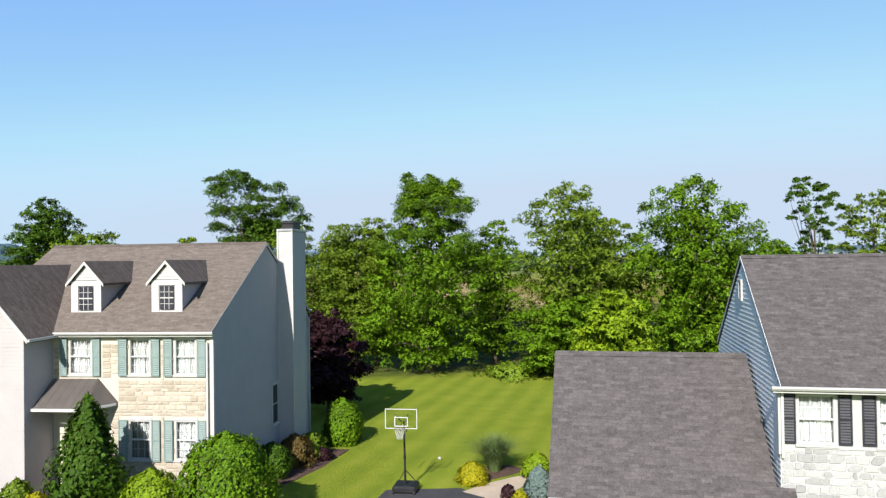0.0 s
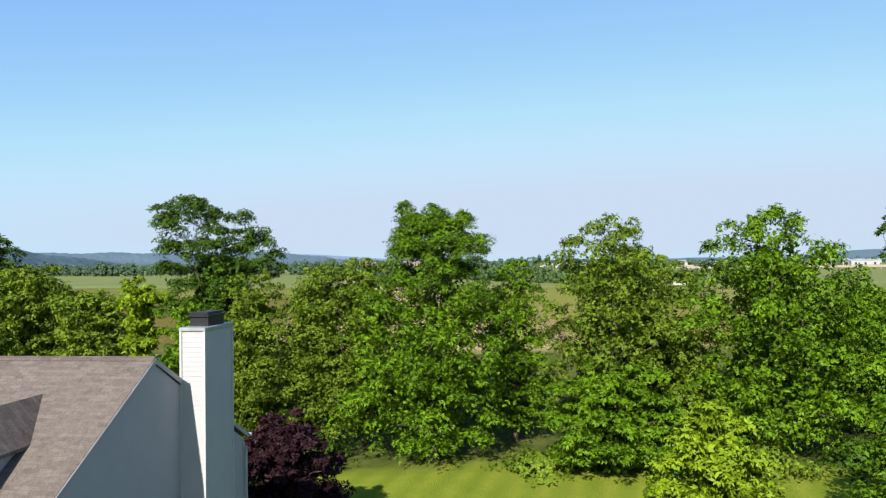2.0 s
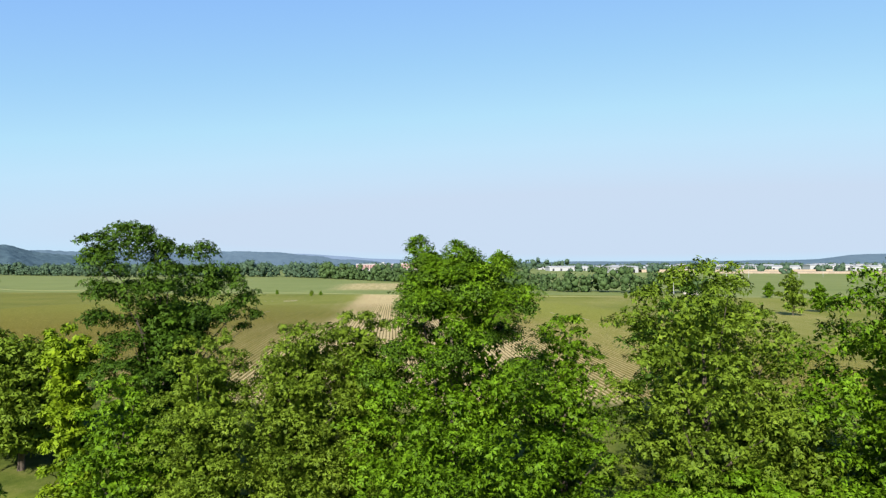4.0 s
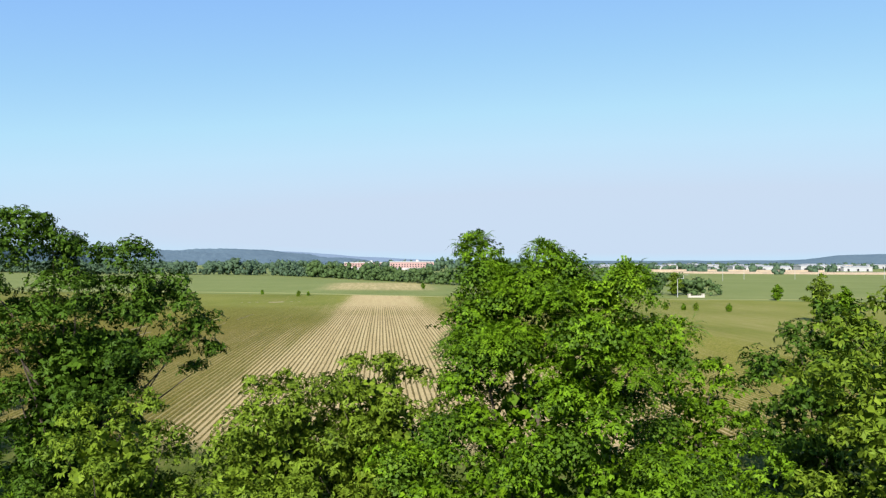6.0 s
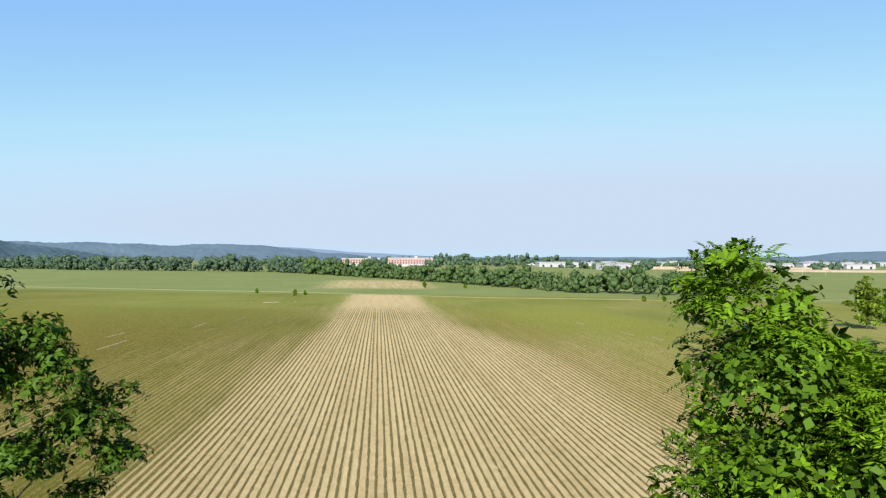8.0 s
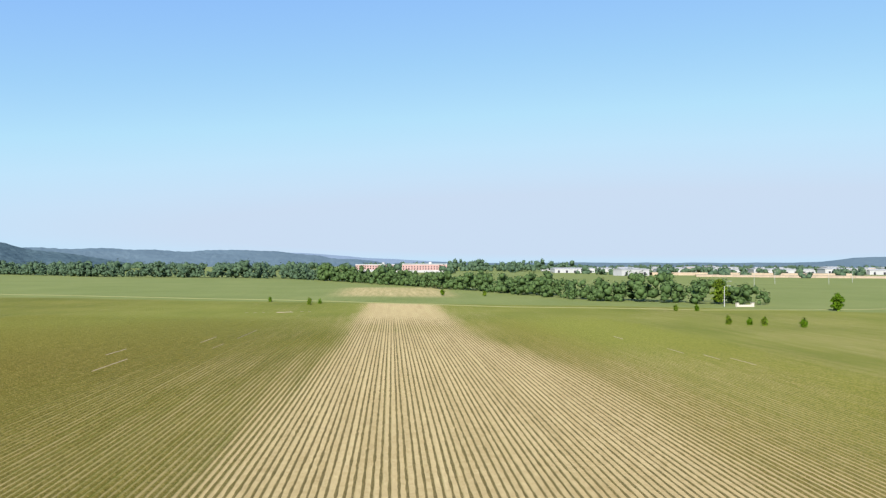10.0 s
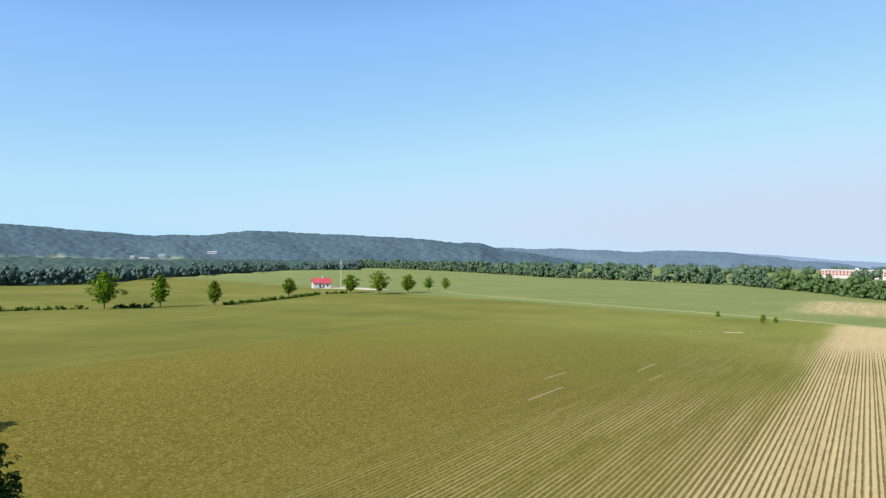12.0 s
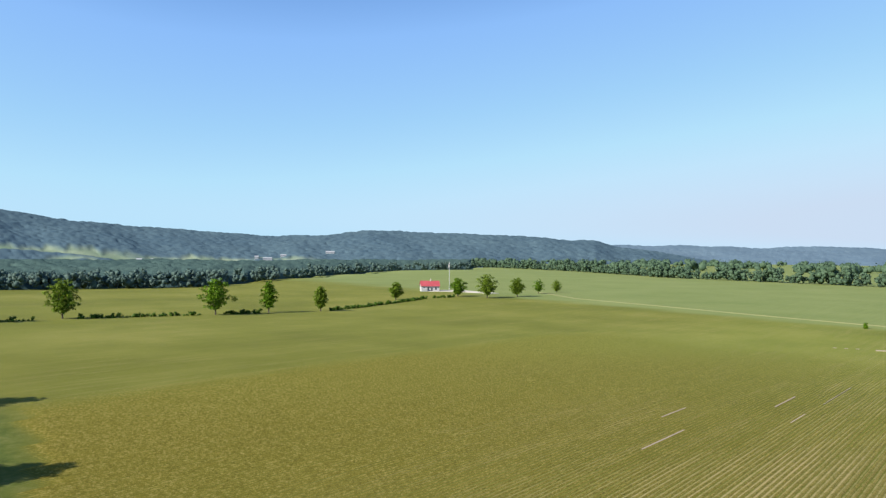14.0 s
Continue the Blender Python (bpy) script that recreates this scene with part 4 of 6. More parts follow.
# ---- the white house with the garage ----
def house_with_garage():
    h = thing("house", "white house with whitewashed stone front, black shutters and garage", "house", pose(9.81, 22.68, 0, 0, 0, -12))
    wins = [(0.78, 1.86), (2.98, 4.06), (5.2, 6.28)]
    ops = [(a, b, 4.72, 6.22) for a, b in wins]
    fm = Matrix.Translation((0, 0.36, 0))
    front = part("front_wall", wall_bm(0.30, 9.5, -0.6, 6.4, ops, 0.25), MORTAR_B, h)
    front.matrix_local = fm
    for a, b in wins:
        window(h, a, b, 4.72, 6.22, 0.38, WHITE, (3, 2), False)
        shutter(h, a - 0.42, a - 0.04, 4.74, 6.24, 0.33, NAVY)
        shutter(h, b + 0.05, b + 0.43, 4.74, 6.24, 0.33, NAVY)
    part("frieze", boxes(((0.28, 0.30, 6.24), (9.5, 0.358, 6.42))), WHITE, h)
    part("panel", boxes(((0.30, 0.325, 4.62), (0.34, 0.358, 6.24)), ((1.0, 0.325, 4.60), (9.4, 0.357, 4.70))), WHITE, h)
    part("corner_board", boxes(((0.25, 0.31, 4.4), (0.42, 0.50, 6.3))), WHITE, h)
    downspout(h, 0.36, 0.31, 4.3, 6.3, WHITE)
    gable = [(0.4, -0.6), (11.5, -0.6), (11.5, 6.35), (5.85, 10.05), (0.4, 6.45)]
    part("side_wall", prism(bmesh.new(), [(0.32, s, z) for s, z in gable], (0.22, 0, 0)), SIDING_B, h)
    sm = Matrix.Translation((0.32, 0, 0)) @ Matrix.Rotation(radians(-90), 4, "Z")
    boards(h, [(-s, z) for s, z in gable], SIDING_B, 0.165, m=sm, proud=0.034)
    vent = part("gable_vent", boxes(((0.22, 5.6, 8.7), (0.30, 6.1, 8.78)), ((0.22, 5.6, 9.42), (0.30, 6.1, 9.5)), ((0.22, 5.6, 8.78), (0.30, 5.66, 9.42)), ((0.22, 6.04, 8.78), (0.30, 6.1, 9.42))), WHITE, h)
    for z in np.arange(8.8, 9.4, 0.075):
        part("slat", boxes(((0.24, 5.66, z), (0.28, 6.04, z + 0.05)), bevel=0), WHITE, vent)
    part("back_wall", boxes(((0.4, 11.3, -0.6), (9.5, 11.5, 6.35)), bevel=0), SIDING_B, h)
    part("far_wall", prism(bmesh.new(), [(9.3, s, z) for s, z in gable], (0.2, 0, 0)), SIDING_B, h)
    part("partition", boxes(((0.6, 1.8, -0.5), (9.3, 1.9, 6.3)), bevel=0), ROOM, h)
    part("roof", gable_roof(0.275, 9.8, 0.0, 11.6, 5.85, 6.52, 10.38), ROOF_B, h)
    part("ridge_cap", prism(bmesh.new(), [(0.28, 5.67, 10.30), (0.28, 5.85, 10.42), (0.28, 6.03, 10.30), (0.28, 5.85, 10.35)], (9.5, 0, 0)), ROOF_B, h)
    for s in (0.0, 11.7):
        part("rake_board", prism(bmesh.new(), [(0.262, s, 6.52), (0.262, 5.85, 10.38), (0.262, 5.85, 10.27), (0.262, s, 6.41)], (0.012, 0, 0)), SIDING_B, h)
    gutter(h, 0.0, 9.8, 0.0, 6.50, WHITE)
    part("soffit", boxes(((0.05, 0.0, 6.30), (9.7, 0.355, 6.36))), WHITE, h)
    # garage
    part("garage_roof", gable_roof(-6.62, 0.18, -0.25, 9.6, 4.7, 2.95, 6.84), ROOF_B, h)
    part("garage_ridge_cap", prism(bmesh.new(), [(-6.62, 4.5, 6.72), (-6.62, 4.7, 6.88), (-6.62, 4.9, 6.72), (-6.62, 4.7, 6.80)], (6.8, 0, 0)), ROOF_B, h)
    part("garage_roof_return", prism(bmesh.new(), [(0.182, -0.25, 2.95), (0.182, 0.34, 3.405), (0.182, 0.34, 3.25), (0.182, -0.25, 2.79)], (0.5, 0, 0)), ROOF_B, h)
    gg = [(0.1, -0.6), (9.3, -0.6), (9.3, 2.8), (4.7, 6.5), (0.1, 2.8)]
    part("garage_wall", prism(bmesh.new(), [(-6.3, s, z) for s, z in gg], (6.5, 0, 0)), SIDING_B, h)
    for s in (-0.25, 9.6):
        part("garage_rake", prism(bmesh.new(), [(-6.65, s, 2.95), (-6.65, 4.7, 6.84), (-6.65, 4.7, 6.62), (-6.65, s, 2.75)], (0.028, 0, 0)), ROOF_B, h)
    part("garage_gutter", boxes(((-6.65, -0.37, 2.80), (1.0, -0.26, 2.92)), bevel=0.02), WHITE, h)
    stones(front, 0.32, 4.6, 1.6, 4.58, [], STONE_B, seed=9, size=(0.16, 0.52), course=(0.12, 0.27), limit=290, depth=0.03, rubble=True)
    return h


house_with_dormers()
house_with_garage()

# ---- hedgerow trees ----
tree("tall bright green tree with layered drooping boughs by the lawn", -1.6, 66.5,
     [(0.8, 4.4, 0, 0), (3, 5.7, -0.3, 0), (7.5, 5.9, 0, -0.3), (10.5, 5.0, 0.4, 0), (12.5, 3.9, 0.5, 0), (14.5, 3.0, 0.5, 0), (15.8, 2.2, 0.5, 0), (16.6, 1.4, 0.3, 0)],
     105, 15000, 0.23, LEAF_BIG, 11, 0.38, (1.0, 1.7), fill=0.06, squash=0.85, heart=0.3, feather=(10.5, 7000, 0.33, 7, 10000, 13.6), vine=(10.6, 17.0, 36000, 0.11), extra=[(-1.75, 1.8, 17.9, 0.5), (-1.6, 1.5, 17.2, 0.8), (-1.3, 1.0, 16.2, 1.2), (-1.7, 0.5, 15.0, 1.3), (-1.5, -0.4, 13.8, 1.4), (2.5, -1.1, 16.9, 0.5), (2.4, -1.1, 16.2, 0.9), (0.5, 0.4, 17.1, 0.8), (0.5, 0.3, 16.2, 1.3), (1.6, -0.4, 15.6, 1.2), (3.2, -0.6, 14.6, 1.2)])
tree("tall vine-hung tree with a broken open crown", -19.0, 74.0,
     [(2, 2.2, -1, 0), (8, 2.8, -1, 0), (11, 3.2, -0.4, 0), (13.2, 3.8, 0.6, 0.3), (15.2, 3.5, 0.3, 0)],
     56, 27000, 0.18, LEAF_DARK, 12, 0.34, (0.7, 1.2), heart=0.25,
     extra=[(-2.8, -1.8, 16.0, 1.6), (-2.4, -1.6, 17.3, 1.5), (-3.5, -2.0, 16.8, 1.2), (-1.7, -1.2, 18.3, 1.1), (-2.4, -1.8, 18.6, 0.9), (-1.0, -0.8, 16.8, 1.3), (-0.5, -1.0, 17.7, 1.0), (-1.0, -1.2, 18.3, 0.9), (-3.0, -1.6, 14.4, 1.5), (-1.6, -1.0, 14.8, 1.6), (-3.4, -1.8, 12.8, 1.5), (-2.4, -1.2, 11.2, 1.6), (-3.6, -1.6, 9.6, 1.4), (-0.6, -0.6, 13.4, 1.5), (1.8, 0.4, 17.0, 1.2), (2.8, 0.8, 16.0, 1.2), (3.6, 1.4, 15.2, 1.1), (4.4, 2.0, 14.2, 0.9), (0.9, 0.2, 16.0, 1.1), (2.4, 1.0, 14.6, 1.2), (4.5, 2.2, 13.2, 0.8), (3.5, 1.6, 13.5, 1.0), (4.0, 1.8, 12.5, 0.6), (0.2, -0.4, 17.2, 1.1), (-0.2, -0.6, 15.6, 1.4), (0.8, 0.0, 14.8, 1.3), (0.4, -0.2, 12.5, 1.5), (1.6, 0.6, 12.8, 1.2), (-3.6, -2.2, 17.9, 1.0)], limbs=24, forks=((-1.6, -0.6), (2.4, 0.6)))
tree("round olive-green tree with a ragged top", 11.6, 67.6,
     [(0.8, 4.0, 0, 0), (4, 4.9, 0, 0), (8, 4.9, 0, 0), (12, 4.6, -0.2, 0), (14.4, 3.6, -0.3, 0), (16, 1.8, 0.2, 0)],
     72, 12500, 0.24, LEAF_OLIVE, 13, 0.33, extra=[(1.6, 0, 16.4, 0.5), (-1.0, 0.3, 16.1, 0.7)])
tree("thin grey-green tree behind the hedgerow", 18.0, 78.0, [(5, 1.5, 0, 0), (8, 2.6, 0, 0), (11, 3.2, 0.3, 0), (13.2, 1.4, 0.3, 0)], 34, 3800, 0.24, LEAF_OLIVE, 14, 0.2, (0.7, 1.3), heart=0.05, limbs=18)
tree("low spreading maple with flat green tiers", 10.6, 63.2, [(0.6, 3.8, 0, 0), (2.2, 5.3, 0, 0), (4.2, 4.8, 0.3, 0), (6.2, 2.6, 0.5, 0.6)], 50, 11500, 0.24, LEAF_BIG, 15, 0.22, (0.9, 1.6), squash=0.45)
tree("broad tall green tree with heavy boughs", 22.8, 67.0,
     [(0.8, 5.0, 0, 0), (3.5, 6.5, 0.3, 0), (8, 6.8, 0.6, 0), (11, 6.0, 0.6, 0), (13.5, 4.4, 0.2, 0), (15.2, 2.9, 0, 0), (16.6, 1.2, 0, 0)],
     100, 22000, 0.25, LEAF_BIG, 16, 0.42, (1.0, 1.8), fill=0.06, squash=0.85, heart=0.2, extra=[(-2.7, 0.1, 15.6, 1.0), (0.2, 0, 16.6, 0.9), (1.8, 0.2, 16.2, 0.9)])
tree("bushy yellow-green tree on the lawn", 10.1, 44.0, [(0.5, 2.0, 0, 0), (2.5, 2.6, 0, 0), (4.6, 2.4, 0, 0), (6.6, 1.6, 0, 0), (8.1, 0.7, 0.1, 0)], 55, 9500, 0.23, LEAF_LIME, 17, 0.16, (0.9, 1.5))
tree("dense green tree beside the white house", 22.4, 47.5, [(0.5, 2.8, 0, 0), (3, 4.0, 0, 0), (5.6, 3.6, 0, 0), (7.6, 2.2, 0, 0), (9.2, 0.7, 0, 0)], 52, 11000, 0.25, LEAF_BIG, 18, 0.2, (1.0, 1.7))
tree("olive-green hedgerow tree with a wispy top", -10.2, 68.5, [(0.8, 3.2, 0, 0), (5, 4.0, 0, 0), (8.6, 3.8, 0, 0), (11, 2.8, 0.4, 0), (13.4, 1.2, 0.8, 0)], 62, 16500, 0.165, LEAF_OLIVE, 19, 0.28, (1.0, 1.7), heart=0.4, forks=((-0.8, 0), (1.0, 0.3)), limbs=14)
tree("olive-green tree in the hedgerow", -6.6, 69.8, [(1.5, 2.4, 0, 0), (6, 3.2, 0, 0), (10.5, 3.0, 0, 0), (14.0, 1.3, -0.2, 0)], 50, 14000, 0.155, LEAF_OLIVE, 20, 0.22, (0.9, 1.5), heart=0.4)
tree("hedgerow tree with leaning grey stems", -14.3, 66.5, [(1.2, 2.4, 0, 0), (5, 3.2, 0, 0), (9, 3.0, 0, 0), (12.8, 1.4, 0.2, 0)], 50, 14000, 0.155, LEAF_OLIVE, 21, 0.22, (0.9, 1.5), heart=0.4, forks=((-0.7, 0.2), (0.9, -0.2)), limbs=14)
tree("bushy hedgerow tree below the vine-hung one", -18.6, 67.0, [(0.8, 2.4, 0, 0), (4, 3.2, 0, 0), (8, 2.6, 0, 0), (10.6, 1.0, 0, 0)], 42, 8000, 0.22, LEAF_BIG, 37, 0.2, (0.9, 1.5))
tree("vine-covered stump of a tree, bright green", -26.4, 76.5, [(0.5, 1.5, 0, 0), (4, 1.5, 0, 0), (8, 1.7, 0, 0), (10.6, 2.1, 0, 0), (12.2, 1.2, -0.3, 0)], 42, 7500, 0.27, LEAF_LIME, 22, 0.25, (0.8, 1.2))
tree("spreading dark tree at the field corner", -43.0, 88.0, [(1.5, 4.0, 0, 0), (5, 5.2, 0, 0), (8.5, 4.6, 0, 0), (10.6, 2.0, 0, 0)], 80, 10500, 0.32, LEAF_OLIVE, 23, 0.3)
tree("dark leafy tree in the hedgerow", -33.5, 83.0, [(1.5, 3.0, 0, 0), (5, 3.8, 0, 0), (8, 3.0, 0, 0), (9.6, 1.2, 0, 0)], 52, 7500, 0.30, LEAF_OLIVE, 24, 0.25)
tree("rounded dark tree at the field corner", -51.0, 93.0, [(1.5, 4.0, 0, 0), (5, 5.0, 0, 0), (9.5, 4.8, 0, 0), (14.2, 1.6, 0, 0)], 75, 9500, 0.33, LEAF_DARK, 25, 0.3)
tree("dark spruce-like tree on the neighbouring lawn", -21.5, 60.5, [(0.4, 2.6, 0, 0), (2.5, 2.3, 0, 0), (5, 1.4, 0, 0), (7, 0.4, 0, 0)], 46, 7500, 0.25, LEAF_DARK, 26, 0.16, (0.7, 1.0))
tree("leafy tree at the yard edge", -42.0, 79.0, [(0.6, 3.0, 0, 0), (3.5, 3.8, 0, 0), (6.5, 2.6, 0, 0), (8, 0.9, 0, 0)], 52, 7500, 0.29, LEAF_OLIVE, 27, 0.2)
tree("tall thin tree with open leafy tufts", 37.2, 73.5, [(6, 1.0, 0, 0), (10, 1.6, 0, 0), (13, 2.0, 0, 0), (15.5, 2.4, -0.4, 0), (17.5, 1.6, -0.6, 0)], 60, 5600, 0.22, LEAF_DARK, 28, 0.24, (0.55, 1.0), heart=0.04, limbs=26, fill=0.5, extra=[(2.6, 0, 14.6, 0.6), (2.2, 0.2, 16.0, 0.5), (1.6, 0.2, 15.4, 0.6)])
tree("open grey-green tree behind the white house", 44.0, 75.0, [(4, 2.4, 0, 0), (9, 3.6, 0, 0), (13, 3.4, 0, 0), (16, 1.6, 0, 0)], 90, 8000, 0.24, LEAF_OLIVE, 29, 0.28, (0.5, 0.95), heart=0.08, limbs=18)
tree("mid-green tree in the hedgerow", 32.5, 72.5, [(0.8, 3.4, 0, 0), (5, 4.0, 0, 0), (9, 3.0, 0, 0), (11, 1.2, 0, 0)], 55, 8000, 0.32, LEAF_BIG, 30, 0.26)
tree("hedgerow tree on the field edge", 52.0, 79.0, [(1, 3.6, 0, 0), (6, 4.6, 0, 0), (10, 3.4, 0, 0), (12.5, 1.2, 0, 0)], 55, 7000, 0.34, LEAF_DARK, 31, 0.28)
tree("hedgerow tree behind the maple", 4.8, 71.0, [(1, 2.6, 0, 0), (5, 3.3, 0, 0), (10, 3.0, 0, 0), (13.6, 1.2, 0, 0)], 46, 11500, 0.17, LEAF_BIG, 32, 0.22)
tree("dark tree standing behind the hedgerow", 15.4, 82.0, [(1, 3.4, 0, 0), (5, 4.6, -0.4, 0), (9, 4.2, 0, 0), (12, 2.6, 0.6, 0), (13.4, 1.2, 1.0, 0)], 46, 9000, 0.26, LEAF_DARK, 38, 0.28, (1.0, 1.7))
tree("hedgerow tree between two taller ones", 16.4, 69.5, [(1, 2.4, 0, 0), (4.5, 3.2, 0, 0), (7.6, 2.2, 0, 0), (9, 0.9, 0, 0)], 44, 7000, 0.30, LEAF_OLIVE, 33, 0.2)
tree("dark purple-leaved maple behind the house", -8.0, 50.0, [(1.0, 2.0, 0, 0), (2.6, 2.8, 0, 0), (4.6, 2.5, 0, 0), (6.4, 1.0, 0, 0)], 60, 8000, 0.24, LEAF_PURPLE, 34, 0.16, (0.7, 1.1))
for k, (x, y, hgt, r) in enumerate([(-9.5, 66.0, 2.4, 1.6), (5.6, 63.6, 1.2, 1.5), (14.8, 62.6, 2.3, 1.7), (17.4, 64.2, 2.0, 1.5), (20.0, 62.2, 2.0, 1.6), (26.6, 62.8, 2.2, 1.7), (30.5, 64.5, 2.4, 1.8), (35.5, 66.0, 2.6, 1.9), (-13.0, 60.5, 2.0, 1.4)]):
    shrub("leafy green thicket at the foot of the hedgerow", x, y, hgt * 0.8, r * 1.25, 1300, 0.26, (LEAF_DARK, LEAF_OLIVE, LEAF_DARK)[k % 3], 60 + k, "thicket", loose=0.4, group="thickets under the hedgerow")

# ---- garden plants ----
shrub("clipped oval green shrub on the lawn", -5.85, 42.0, 2.45, 1.05, 5600, 0.13, LEAF_BIG, 80, tip=0.7, loose=0.09)
shrub("large clipped round shrub by the house corner", -8.35, 28.6, 3.5, 1.75, 9500, 0.13, LEAF_BIG, 81, tip=0.75)
shrub("dark conical yew beside the porch", -13.45, 28.3, 4.6, 1.15, 8000, 0.17, LEAF_DARK, 82, tip=0.30, loose=0.16)
shrub("low yellow-green mounded shrub", -10.95, 28.0, 2.2, 1.25, 4500, 0.12, LEAF_LIME, 83)
shrub("rust and orange leaved shrub by the wall", -7.6, 37.4, 1.5, 0.95, 3000, 0.12, LEAF_RUST, 84, loose=0.14)
shrub("olive shrub with reddish tips", -7.1, 38.9, 1.3, 0.8, 2200, 0.12, LEAF_OLIVE, 85, loose=0.14)
shrub("dark low shrub in shade by the wall", -8.2, 35.2, 1.5, 0.9, 2600, 0.13, LEAF_DARK, 86)
shrub("small reddish barberry in mulch", -6.4, 38.6, 0.7, 0.5, 1200, 0.09, LEAF_PURPLE, 87)
shrub("pale flowering shrub by the porch step", -16.6, 29.0, 1.6, 0.7, 2200, 0.11, LEAF_OLIVE, 88)
shrub("small golden shrub by the porch", -15.6, 28.6, 1.2, 0.6, 1800, 0.11, LEAF_YELLOW, 89)
shrub("dark green foundation shrub", -18.2, 27.2, 1.6, 0.8, 2000, 0.12, LEAF_DARK, 90)
shrub("golden-yellow mounded shrub by the pad", 1.25, 34.6, 0.95, 0.7, 3200, 0.09, LEAF_YELLOW, 91, tip=0.7)
shrub("small blue-grey spruce beside the garage", 4.0, 32.0, 1.5, 0.65, 3500, 0.09, LEAF_BLUE, 92, tip=0.4)
shrub("small golden shrub beside the path", 3.1, 31.3, 0.7, 0.4, 900, 0.08, LEAF_YELLOW, 93)
shrub("red-flowered low plant beside the path", 2.7, 32.2, 0.7, 0.35, 700, 0.08, LEAF_PURPLE, 94)
shrub("bright green shrub behind the path", 4.3, 35.2, 1.2, 0.7, 2000, 0.11, LEAF_LIME, 95)


def ornamental_grass(x, y):
    rng = np.random.default_rng(5)
    ob = thing("ornamental_grass", "tall clump of arching green ornamental grass", "grass", pose(x, y, on(x, y)))
    out = []
    for _ in range(1300):
        a, lean, ln = rng.uniform(0, 6.28), rng.uniform(0.05, 0.95), rng.uniform(1.1, 2.1)
        d, s = np.array([math.cos(a), math.sin(a), 0]), np.array([-math.sin(a), math.cos(a), 0]) * 0.012
        p = [d * rng.uniform(0, 0.25), None, None]
        p[1] = p[0] + d * lean * ln * 0.35 + np.array([0, 0, ln * 0.6])
        p[2] = p[0] + d * lean * ln * 1.0 + np.array([0, 0, ln * (1 - 0.35 * lean)])
        out += [p[0] - s, p[0] + s, p[1] + s, p[1] - s, p[1] - s, p[1] + s, p[2] + s * 0.2, p[2] - s * 0.2]
    part("blades", quads_mesh("blades", np.array(out), LEAF_BLADE), None, ob)
    return ob


ornamental_grass(2.4, 36.4)


def slab(name, label, outline, material, lift=0.03, kind="structure", category="paving"):
    """A paved slab with a flat top and real edges, laid on the ground."""
    bm = bmesh.new()
    prism(bm, [(x, y, on(x, y) + lift) for x, y in outline], (0, 0, -0.25))
    me = bpy.data.meshes.new(name)
    bm.to_mesh(me)
    bm.free()
    me.materials.append(material)
    return tagged(new(name, me), label, category, kind=kind)


slab("driveway", "dark asphalt pad below the basketball hoop", [(-2.7, 33.8), (0.7, 33.9), (1.7, 32.6), (2.4, 30), (3.2, 24), (-1.5, 20), (-3.2, 27), (-3.3, 31.5)], ASPHALT)
slab("path", "pale concrete garden path", [(0.75, 33.4), (1.9, 34.5), (3.2, 35.4), (4.4, 35.9), (4.6, 35.0), (3.7, 34.3), (2.9, 33.2), (2.3, 31.8), (1.75, 32.55)], CONCRETE, 0.035)
slab("mulch_bed", "brown mulch bed by the house", [(-5.3, 40.6), (-5.7, 39.2), (-6.2, 37.2), (-7.4, 34.0), (-8.2, 31.5), (-9.2, 31.8), (-8.4, 38.0), (-7.6, 40.0), (-6.4, 40.8)], MULCH, 0.05, category="bed")
slab("mulch_bed", "brown mulch bed round the ornamental grass", [(1.4, 35.6), (1.6, 37.0), (3.2, 37.3), (4.0, 36.5), (3.0, 35.7), (2.0, 35.0)], MULCH, 0.05, category="bed")


